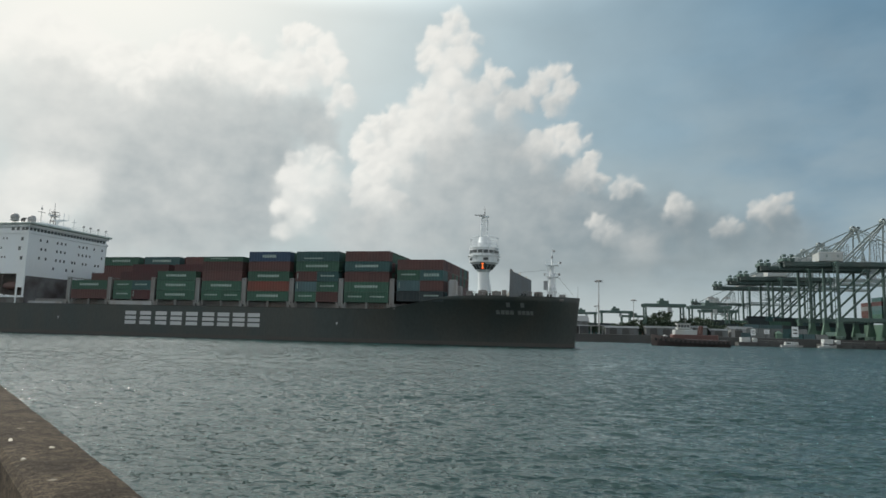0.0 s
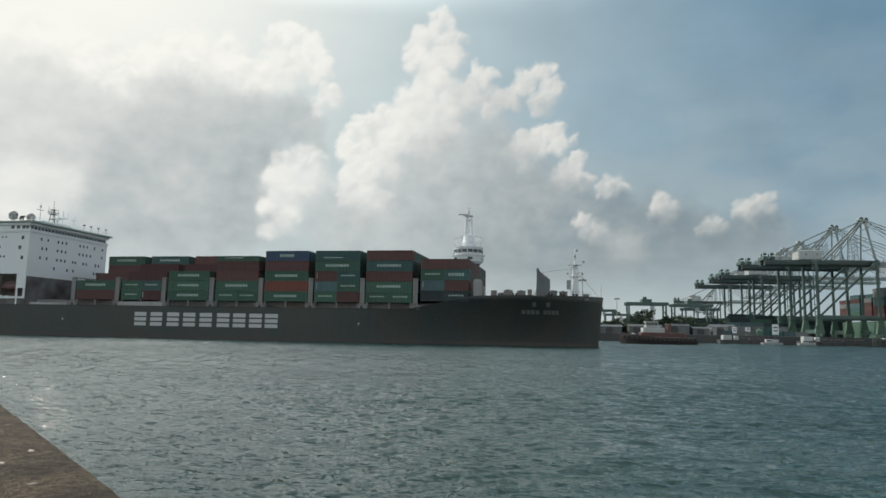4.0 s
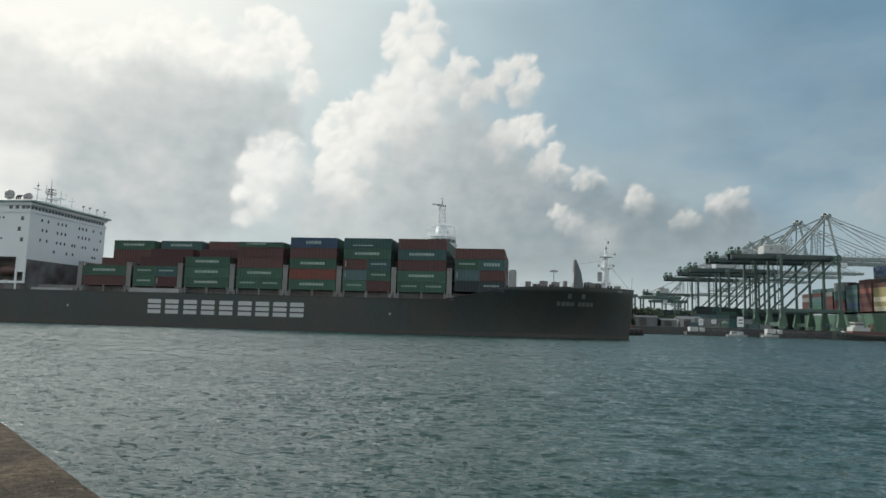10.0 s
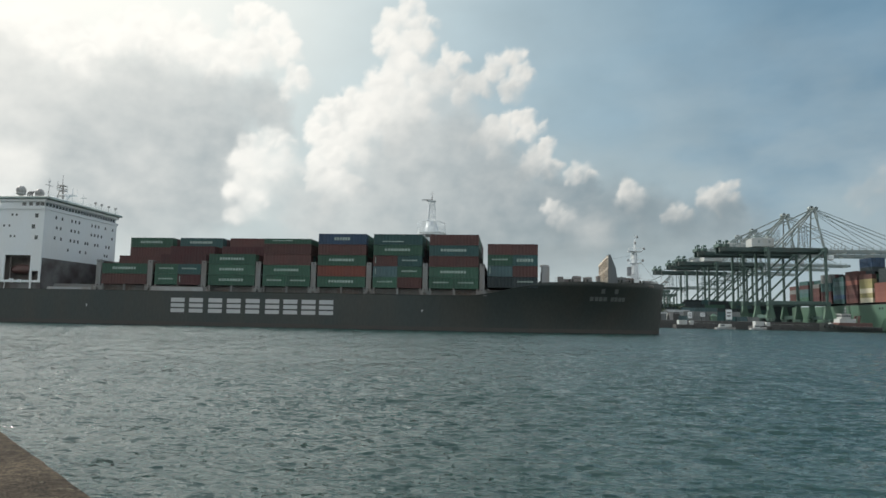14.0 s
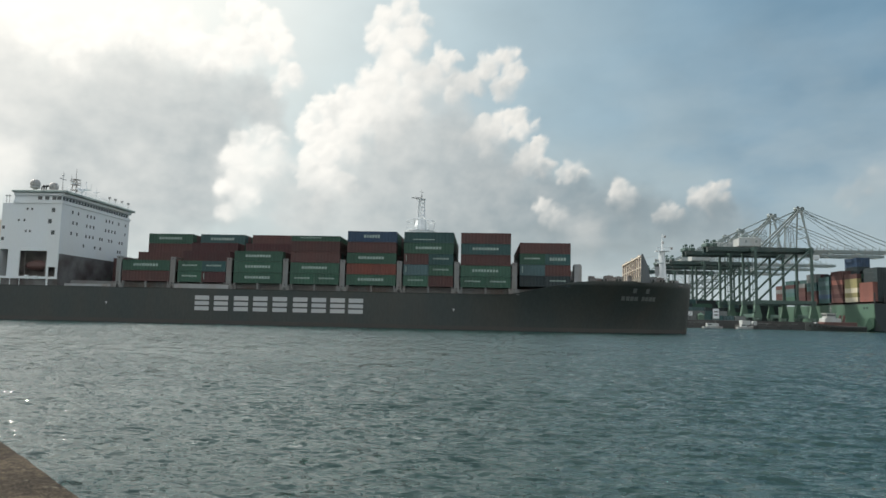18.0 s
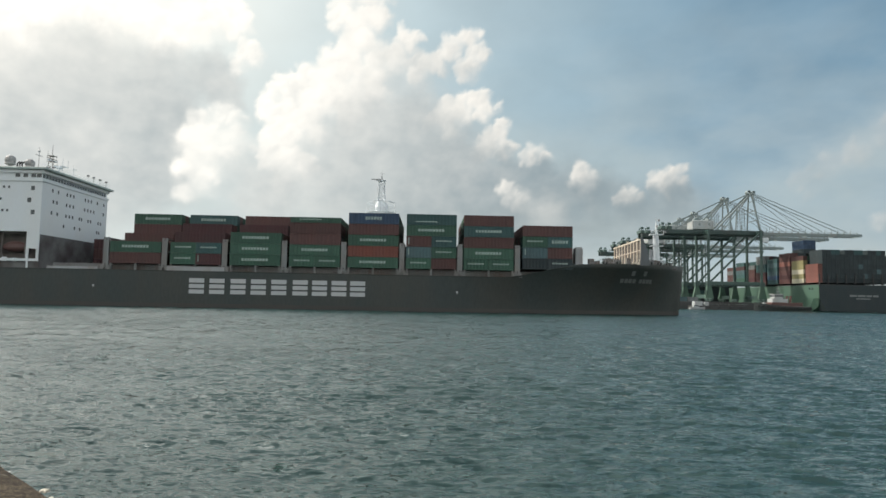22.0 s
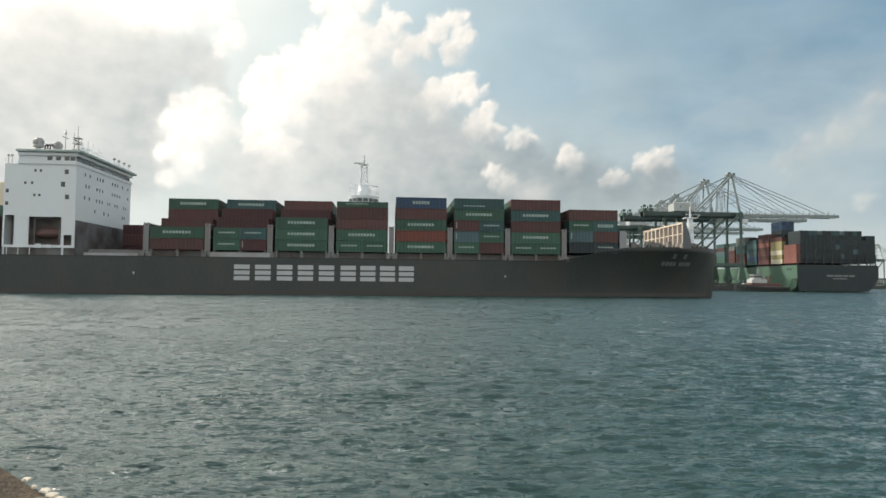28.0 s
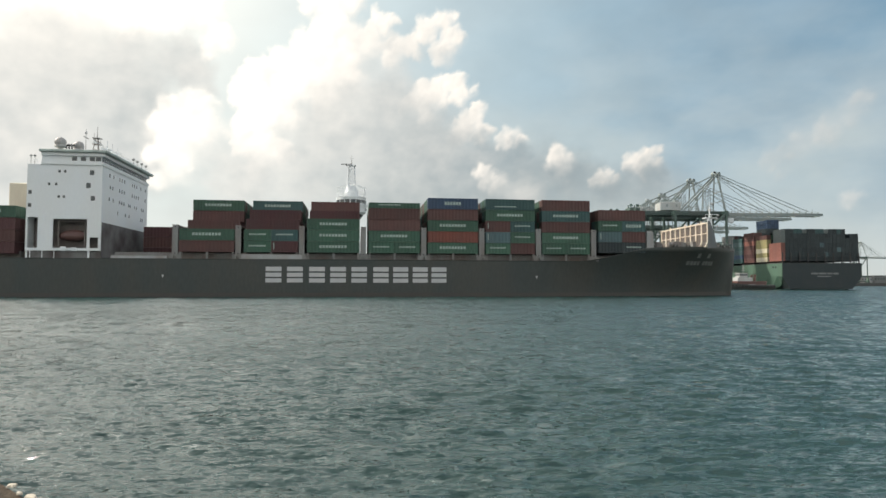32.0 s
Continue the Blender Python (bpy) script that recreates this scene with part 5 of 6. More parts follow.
    for z in (50, 56, 62):
        k = (z - top) / (apex[1] - top)
        part("apex_tie", Shape().beam((apex[0] * k, -8.5 + 6.9 * k, z), (apex[0] * k, 8.5 - 6.9 * k, z), 0.4), W, c)
    for y in (-2.4, 2.4):
        part("stay", Shape().beam((-2, y, 67.4), (56, y * 1.3, 44), 0.32), W, c)
        part("stay", Shape().beam((-2, y, 67.0), (30, y * 1.3, 44), 0.2), W, c)
        part("stay", Shape().beam((-2, y, 67.0), (41, y * 1.3, 44), 0.26), W, c)
        part("back_stay", Shape().beam((-2, y, 67.2), (-25, y * 1.5, 43.8), 0.85), W, c)
        part("back_stay", Shape().beam((-2, y, 67.2), (-20, y * 1.0, 43.8), 0.5), W, c)
        part("back_stay", Shape().beam((-2, y, 67.4), (-50, y * 1.3, 44.2), 0.42), W, c)
    house = part("machinery_house", Shape().box(-39.5, -26.6, -4.6, 4.6, 44.0, 49.4, ch=0.25), M["dull_white"], c, "white machinery house")
    for x in (-36, -30):
        part("louvre", Shape().box(x, x + 1.2, -4.66, -4.5, 46.2, 47.8), W, house)
    part("roof_unit", Shape().box(-37, -33, -2, 2, 49.4, 51.2, ch=0.2), W, house)
    part("roof_unit", Shape().box(-29.5, -27.5, -3, 0, 49.4, 50.6, ch=0.15), W, house)
    part("operator_cab", Shape().box(3, 6.5, -5.6, -2.6, 36.6, 39.4, ch=0.2), M["white_paint"], c)
    part("trolley", Shape().box(2, 9, -3.6, 3.6, 39.4, 40.4, ch=0.1), W, c)
    part("stair_tower", Shape().beam((-33.4, -10.6, 4), (-33.4, -10.6, 43), .3).beam((-34.6, -10.6, 4), (-34.6, -10.6, 43), .3), G, c)
    for z in range(6, 43, 4):
        part("stair_landing", Shape().box(-35, -33, -11.4, -9.8, z, z + .25), G, c)
    for x in (-32, 0):
        for y in (-9, 9):
            part("leg_skirt", Shape().add([(x - 2.6, y - 1.0, 2.1), (x + 2.6, y - 1.0, 2.1), (x + 1.0, y - 1.0, 9.8), (x - 1.0, y - 1.0, 9.8), (x - 2.6, y + 1.0, 2.1), (x + 2.6, y + 1.0, 2.1), (x + 1.0, y + 1.0, 9.8), (x - 1.0, y + 1.0, 9.8)],
                                          [(0, 1, 2, 3), (7, 6, 5, 4), (0, 4, 5, 1), (1, 5, 6, 2), (2, 6, 7, 3), (3, 7, 4, 0)]), M["crane_foot"], c, "green tapered leg foot")
    for x, h in ((-50, 2.2), (-46, 3.0), (-20, 2.6), (-17, 4.4), (-9, 3.2), (8, 2.4), (12, 3.6)):
        part("service_davit", Shape().tube((x, -4.0, 43.8), (x, -4.0, 43.8 + h), 0.18, n=6).beam((x, -4.0, 43.7 + h), (x + 1.5, -4.0, 43.9 + h), 0.2), W, c)
    part("girder_walkway", Shape().box(-58, 4, -5.4, -4.3, 41.2, 41.45), G, c)
    part("walkway_rail", Shape().tube((-58, -5.4, 42.6), (4, -5.4, 42.6), 0.08, n=5), G, c)
    part("service_ladder", Shape().beam((-1, -8.6, 44), (-1.6, -3.4, 66), 0.5), W, c)
    for k in range(14):
        x = 6 + k * 4
        part("handrail_post", Shape().tube((x, -4.1, 43.2), (x, -4.1, 45.4), 0.12, n=5), W, c)
    return c


crane = sts_crane()
crane.matrix_basis = pose(198, 401, LAND_Z)
for x, y in ((194, 428), (203, 500), (206, 536), (210, 594), (252, 864)):
    copy_thing(crane, pose(x, y, LAND_Z))
for x, y in ((640, 1010), (700, 1060), (760, 1050)):
    copy_thing(crane, pose(x, y, 5.0, 0, 0, 20))


def yard_gantry():
    g = thing("yard_gantry", "green rubber-tyred yard gantry crane on the far quay", "crane", "yard gantries")
    G = M["crane_green"]
    for x in (-10.5, 10.5):
        for y in (-4, 4):
            part("leg", Shape().beam((x, y, 1.2), (x, y, 17.5), 0.9, 0.8), G, g)
            part("wheel", Shape().tube((x - .35, y, .8), (x + .35, y, .8), .8, n=12), M["rubber"], g)
        part("sill", Shape().box(x - .5, x + .5, -5.5, 5.5, 1.2, 2.3, ch=.08), G, g)
        part("end_tie", Shape().box(x - .4, x + .4, -4, 4, 12.2, 12.9), G, g)
    for y in (-4, 4):
        part("girder", Shape().box(-12, 12, y - .6, y + .6, 16.6, 18.4, ch=.08), G, g)
    part("trolley", Shape().box(-3, 2.5, -4.2, 4.2, 18.4, 20.2, ch=.1).box(-2, 0, -2, 0, 20.2, 21.6), G, g)
    part("cab", Shape().box(2.6, 4.6, -1.2, 1.0, 14.0, 16.4, ch=.1), M["white_paint"], g)
    return g


rtg = yard_gantry()
rtg.matrix_basis = pose(60.5, 520, LAND_Z)
for x, y, a in ((74, 402, 0), (103, 416, 0), (122, 470, 4), (38, 560, 0), (88, 620, 0)):
    copy_thing(rtg, pose(x, y, LAND_Z, 0, 0, a))


def control_tower():
    t = thing("harbour_control_tower", "white round harbour control tower with an antenna lattice", "tower", at=pose(-31.6, 400, LAND_Z))
    W = M["white_paint"]
    part("shaft", Shape().turn(0, 0, [(4.6, 0), (3.7, 3), (3.5, 20), (3.4, 35.6)], 24), W, t)
    part("buttress", Shape().add([(2, -1, 0), (9, -1, 0), (3.3, -1, 33), (2, 1, 0), (9, 1, 0), (3.3, 1, 33)], [(0, 1, 2), (5, 4, 3), (0, 3, 4, 1), (1, 4, 5, 2), (2, 5, 3, 0)]), W, t)
    head = part("cab", Shape().turn(0, 0, [(3.4, 35.4), (7.8, 40.7), (8.9, 41.2), (9.2, 44.6), (9.2, 45.2), (8.8, 45.4), (8.8, 49.5), (9.1, 49.8), (9.1, 50.3)], 16), W, t, "many-sided white control cab")
    for ring, z0, z1, r in ((0, 37.0, 40.0, 6.4), (1, 46.4, 48.6, 8.83), (2, 42.2, 43.8, 9.08)):
        for i in range(16):
            a0, a1 = 2 * math.pi * (i + 0.08) / 16, 2 * math.pi * (i + 0.92) / 16
            ra, rb = (5.11, 7.44) if ring == 0 else (r * 1.012, r * 1.012)
            v = [(q * math.cos(a), q * math.sin(a), z) for z, q in ((z0, ra), (z1, rb)) for a in (a0, a1)]
            v += [(0.97 * p[0], 0.97 * p[1], p[2]) for p in v]
            if ring == 2 and i % 3:
                continue
            part("window_pane", Shape().add(v, [(0, 1, 3, 2), (6, 7, 5, 4), (0, 4, 5, 1), (1, 5, 7, 3), (3, 7, 6, 2), (2, 6, 4, 0)]), M["window_dark"], head)
    part("sign", Shape().box(-1.6, 1.2, -8.1, -7.0, 36.8, 40.8).box(-1.9, 1.5, -7.9, -7.1, 36.5, 41.1), M["dark_recess"], t)
    part("lit_sign", Shape().box(-0.55, 0.25, -8.2, -8.1, 37.2, 40.4).box(-0.9, 0.6, -8.2, -8.1, 37.2, 37.6).box(-0.9, 0.6, -8.2, -8.1, 40.0, 40.4), M["sign_orange"], t, "glowing orange signal sign")

    def ring_of(z, r, thick):
        """A closed hoop of square section."""
        v, f, n = [], [], 24
        for i in range(n):
            a = 2 * math.pi * i / n
            v += [((r + dr) * math.cos(a), (r + dr) * math.sin(a), z + dz) for dr, dz in ((-thick, -thick), (thick, -thick), (thick, thick), (-thick, thick))]
            k = (i + 1) % n
            f += [(4 * i + j, 4 * i + (j + 1) % 4, 4 * k + (j + 1) % 4, 4 * k + j)[::-1] for j in range(4)]
        return Shape().add(v, f)
    hoop = ring_of(51.3, 8.7, .12)
    rail = part("roof_rail", hoop, W, t)
    for z in (52.4, 56.2):
        ring = ring_of(z, 8.7, .12)
        part("hoop", ring, W, rail)
    for i in range(8):
        a = 2 * math.pi * (i + .5) / 8
        part("rail_post", Shape().tube((8.7 * math.cos(a), 8.7 * math.sin(a), 50), (8.7 * math.cos(a), 8.7 * math.sin(a), 56.3), .16, n=6).tube((8.7 * math.cos(a), 8.7 * math.sin(a), 56.2), (4 * math.cos(a), 4 * math.sin(a), 58), .12, n=5), W, rail)
    gallery = Shape()
    for i in range(16):
        a, b = 2 * math.pi * i / 16, 2 * math.pi * (i + 1) / 16
        gallery.tube((9.9 * math.cos(a), 9.9 * math.sin(a), 46.4), (9.9 * math.cos(b), 9.9 * math.sin(b), 46.4), .1, n=5).tube((9.9 * math.cos(a), 9.9 * math.sin(a), 45.2), (9.9 * math.cos(a), 9.9 * math.sin(a), 46.4), .08, n=5)
    part("gallery_rail", gallery, W, t)
    part("gallery", Shape().turn(0, 0, [(9.0, 44.9), (10.0, 44.95), (10.0, 45.2), (9.0, 45.2)], 16), W, t)
    part("penthouse", Shape().turn(0, 0, [(4.2, 50.2), (4.0, 53.5), (3.6, 54.6), (3.0, 57.6)], 12), W, t)
    lat = Shape()
    for i in range(4):
        a = math.pi / 4 + math.pi / 2 * i
        b = a + math.pi / 2
        lat.beam((3.0 * math.cos(a), 3.0 * math.sin(a), 57.6), (2.2 * math.cos(a), 2.2 * math.sin(a), 70), .5)
        for k in range(5):
            z0, z1 = 58 + k * 2.4, 60.4 + k * 2.4
            r0, r1 = 3.0 - 0.8 * (z0 - 57.6) / 12.4, 3.0 - 0.8 * (z1 - 57.6) / 12.4
            lat.beam((r0 * math.cos(a), r0 * math.sin(a), z0), (r1 * math.cos(b), r1 * math.sin(b), z1), .24).beam((r1 * math.cos(a), r1 * math.sin(a), z1), (r1 * math.cos(b), r1 * math.sin(b), z1), .24)
    part("lattice", lat, W, t)
    part("antenna_platform", Shape().box(-2.4, 2.4, -2.4, 2.4, 69.8, 70.2), W, t)
    part("radar_antenna", Shape().box(-6.2, 0.4, -.3, .3, 70.6, 71.2).tube((-3, 0, 70), (-3, 0, 70.8), .4), M["steel_grey"], t)
    part("antenna", Shape().tube((0, 0, 70), (0, 0, 73), .45, .35).tube((0, 0, 73), (0, 0, 76.2), .15, .08).tube((-1.2, 0, 74.6), (1.2, 0, 74.6), .08, n=5), M["steel_grey"], t)


control_tower()


def light_mast(x, y, high):
    p = thing("light_mast", "tall grey harbour light mast with a round lamp ring", "street lamp", "harbour light masts", at=pose(x, y, LAND_Z))
    part("pole", Shape().turn(0, 0, [(.42, 0), (.32, high * .5), (.2, high)], 10), M["steel_grey"], p)
    part("lamp_ring", Shape().turn(0, 0, [(.4, high - .4), (1.7, high - .3), (1.7, high + .15), (.4, high + .4)], 12), M["steel_grey"], p)
    for i in range(6):
        a = math.pi / 3 * i
        part("floodlight", Shape().box(2 * math.cos(a) - .35, 2 * math.cos(a) + .35, 2 * math.sin(a) - .35, 2 * math.sin(a) + .35, high - .9, high - .1), M["steel_grey"], p)


light_mast(35.8, 374 + 14, 30.5)
light_mast(80.5, 566, 29.5)
light_mast(-12, 560, 30)
light_mast(62, 700, 30)
light_mast(118, 470, 27)
light_mast(142, 520, 30)


def shed(x0, x1, y0, y1, high, wall="white_paint"):
    s = thing("warehouse", "low grey harbour warehouse with a pitched metal roof", "building", "harbour sheds", at=pose(x0, y0, LAND_Z))
    w, d = x1 - x0, y1 - y0
    part("wall", Shape().box(0, w, 0, d, 0, high), M[wall], s)
    part("roof", Shape().add([(-.6, -.6, high - .1), (w + .6, -.6, high - .1), (w + .6, d + .6, high - .1), (-.6, d + .6, high - .1), (-.6, d / 2, high + d * .14), (w + .6, d / 2, high + d * .14)], [(0, 1, 5, 4), (2, 3, 4, 5), (0, 4, 3), (1, 2, 5), (3, 2, 1, 0)]), M["roof_sheet"], s)
    for k in range(int(w // 7)):
        part("door", Shape().box(2 + k * 7, 6 + k * 7, -.06, .1, 0, min(4.5, high - .8)), M["quay_concrete"], s)
        part("window", Shape().box(2.4 + k * 7, 5.6 + k * 7, -.05, .1, high - .6, high - .2), M["window_dark"], s)


shed(6, 30.5, 395, 420, 7.2, "shed_grey")
shed(-60, -5, 410, 440, 8.5, "dull_white")
shed(108, 120, 389, 400, 4.6, "steel_grey")
shed(62, 80, 388, 396, 4.2, "shed_grey")
shed(83, 95, 389, 396, 5.0, "shed_grey")
shed(97, 106, 388, 395, 3.6, "shed_grey")
shed(40, 58, 390, 398, 3.8, "shed_grey")
canopy = thing("quay_canopy", "flat pale roof on posts at the quay's edge", "canopy", at=pose(18, 387, LAND_Z))
part("roof", Shape().box(0, 21, 0, 6, 4.4, 4.9, ch=.08), M["steel_grey"], canopy)
for x in (1, 7, 13.5, 20):
    for y in (.6, 5.4):
        part("post", Shape().beam((x, y, 0), (x, y, 4.5), .3), M["steel_grey"], canopy)


def tree(x, y, high, wide, seed):
    r = random.Random(seed)
    t = thing("tree", "dark green leafy tree on the far quay", "tree", "quay trees", at=pose(x, y, LAND_Z))
    tr = Shape().tube((0, 0, 0), (.2, .1, high * .4), .38, .26, 8)
    for k in range(7):
        a, e = r.uniform(0, 6.28), r.uniform(.35, .9)
        tr.tube((.2, .1, high * r.uniform(.28, .42)), (wide * .36 * math.cos(a), wide * .36 * math.sin(a), high * e), .16, .05, 6)
    part("trunk", tr, M["bark"], t)
    cr = Shape()
    hubs = [(r.gauss(0, wide * .26), r.gauss(0, wide * .26), high * r.uniform(.3, .92)) for _ in range(28)]
    for hx, hy, hz in hubs:
        for _ in range(46):
            s = r.uniform(.45, 1.0)
            c = Vector((hx + r.gauss(0, wide * .085), hy + r.gauss(0, wide * .085), hz + r.gauss(0, high * .05)))
            q = Euler((r.uniform(0, 3), r.uniform(0, 3), r.uniform(0, 6))).to_matrix()
            cr.add([c + q @ Vector(p) for p in ((-s, 0, 0), (0, -s * .5, s * .15), (s, 0, 0), (0, s * .5, s * .15))], [(0, 1, 2, 3)])
    part("crown", cr, M["leaf"], t)


for k, (x, y, h_, w_) in enumerate(((75, 402, 15, 8), (70, 398, 10, 9), (77, 399, 8, 9), (86, 399, 10.5, 8), (92, 401, 9, 9), (99, 402, 7.5, 8), (62, 402, 6, 7), (108, 410, 7, 7), (43, 402, 5, 6), (82, 403, 8, 8), (104, 405, 6, 6), (50, 412, 7, 9), (57, 415, 9, 9), (66, 411, 12, 9), (97, 408, 11, 10), (113, 414, 10, 9), (35, 412, 6, 8), (122, 416, 9, 9), (28, 428, 8, 10))):
    tree(x, y, h_, w_, k + 1)

# boxes, signs and sheds along the edge of the far quay
rnd2 = random.Random(4)


def yard_box(x, y, z, colour, size=40, turn=0.0, marks=""):
    ob = container(0, 0, 0, colour, size, marks, parent=None)
    ob.parent = None
    ob.matrix_basis = pose(x, y, z, 0, 0, turn)
    return tagged(ob, LABELS[colour] + " standing on the far quay", "container", "containers on the far quay")


for k in range(7):
    yard_box(113 + k * 6.5, 388.5, LAND_Z, rnd2.choice(["grey", "slate", "grey", "teal"]), 20)
for k in range(5):
    yard_box(116 + k * 6.4, 388.5, LAND_Z + 2.62, rnd2.choice(["grey", "slate", "teal", "grey"]), 20)
for x, y, n, seed in ((66, 408, 2, 21), (92, 410, 3, 22), (118, 412, 3, 23), (104, 430, 4, 24), (60, 425, 2, 25), (130, 432, 4, 26), (146, 420, 3, 27), (40, 420, 2, 28), (112, 462, 4, 31), (138, 464, 5, 32), (164, 462, 5, 33), (186, 466, 4, 34), (150, 500, 6, 35), (178, 520, 6, 36), (150, 440, 4, 1), (150, 446, 5, 2), (156, 470, 4, 3), (120, 450, 3, 4), (170, 470, 5, 5), (176, 500, 5, 6), (30, 470, 3, 7), (90, 480, 3, 8), (12, 460, 3, 9), (135, 520, 5, 10), (160, 560, 5, 11), (128, 440, 4, 41), (153, 452, 5, 42), (178, 446, 5, 43), (104, 444, 3, 44), (196, 480, 5, 45)):
    r = random.Random(seed)
    for t in range(n):
        for k in range(2):
            yard_box(x + k * 12.6, y, LAND_Z + t * 2.62, r.choice(["dark", "dark", "green", "green", "dark", "teal", "slate", "dark"]), 40)


def sign_board(x, y, z, w, hgt):
    s = thing("sign_board", "white notice board with dark unreadable lines", "sign", "white boards on the quay", at=pose(x, y, z))
    part("panel", Shape().box(0, w, 0, .15, 0, hgt, ch=.03), M["white_paint"], s)
    for k in (.3, .62):
        part("text_bar", Shape().box(w * .18, w * .82, -.02, .02, hgt * k, hgt * k + hgt * .12), M["dark_recess"], s)
    for k in (.12, .85):
        part("post", Shape().box(w * k, w * k + .12, .15, .3, -LAND_Z * .6, hgt * .9), M["steel_grey"], s)


hut = thing("quay_hut", "small green hut with a pitched roof at the quay's edge", "hut", at=pose(130.5, 385.2, LAND_Z))
part("wall", Shape().box(0, 3.0, 0, 3.0, 0, 2.6, ch=.05), M["crane_foot"], hut)
part("roof", Shape().add([(-.3, -.3, 2.6), (3.3, -.3, 2.6), (3.3, 3.3, 2.6), (-.3, 3.3, 2.6), (1.5, 1.5, 4.2)], [(0, 1, 4), (1, 2, 4), (2, 3, 4), (3, 0, 4), (3, 2, 1, 0)]), M["crane_foot"], hut)
sign_board(138.2, 384.6, 5.4, 3.4, 5.6)
sign_board(117, 384.6, 5.8, 2.4, 3.4)
sign_board(124, 384.6, 6.8, 2.6, 2.2)


def moored_barge(x, y, length, label):
    b = thing("work_barge", label, "barge", at=pose(x, y, 0))
    rings = []
    for u, k in ((0, .6), (.04, 1), (.96, 1), (1, .6)):
        xx = length * u
        rings.append([(xx, 3.5 - 3.5 * 1, .3 * (1 - k) * 3 - .6), (xx, 7, .3 * (1 - k) * 3 - .6), (xx, 7, 2.1), (xx, 0, 2.1)])
    part("hull", Shape().loft(rings), M["quay_concrete"], b)
    part("deck_house", Shape().box(2, 6.5, 1.4, 5.6, 2.1, 4.6, ch=.08), M["dull_white"], b)
    part("deck_house", Shape().box(8, 10, 1.4, 4, 2.1, 4.3, ch=.08), M["dull_white"], b)
    for k in range(int(length // 6)):
        part("fender", Shape().tube((3 + k * 6, -.25, 1.1), (3.9 + k * 6, -.25, 1.1), .4, n=10), M["rubber"], b)
        part("stanchion", Shape().tube((3 + k * 6, .2, 2.1), (3 + k * 6, .2, 3.2), .06, n=5), M["steel_grey"], b)
    part("deck_rail", Shape().tube((2, .2, 3.2), (length - 2, .2, 3.2), .05, n=5), M["steel_grey"], b)


moored_barge(149, 374.5, 34, "long grey work barge with white deck houses moored at the quay")
moored_barge(108, 376, 26, "low grey barge moored along the quay wall")


def launch(x, y, turn, label):
    b = thing("motor_launch", label, "boat", "small boats at the quay", at=pose(x, y, 0, 0, 0, turn))
    rings = [[(u, -w, -.3), (u, w, -.3), (u, w * 1.15, hh), (u, -w * 1.15, hh)] for u, w, hh in ((0, 1.1, 1.0), (3, 1.4, 1.0), (6, 1.3, 1.15), (8.2, .7, 1.4), (9.2, .08, 1.6))]
    part("hull", Shape().loft(rings), M["steel_grey"], b)
    cab = part("cabin", Shape().box(2, 5.2, -1, 1, .95, 2.7, ch=.12), M["dull_white"], b)
    part("window", Shape().box(2.4, 4.9, -1.02, -.98, 1.7, 2.3), M["window_dark"], cab)
    part("mast", Shape().tube((3.5, 0, 2.7), (3.5, 0, 4.6), .05, n=5), M["steel_grey"], b)


launch(128, 372, 5, "small grey motor launch with a white cabin at the quay")
launch(139, 373.5, 178, "small white-cabined launch moored at the quay")
launch(146, 371, 4, "small pale launch beside the work barge")


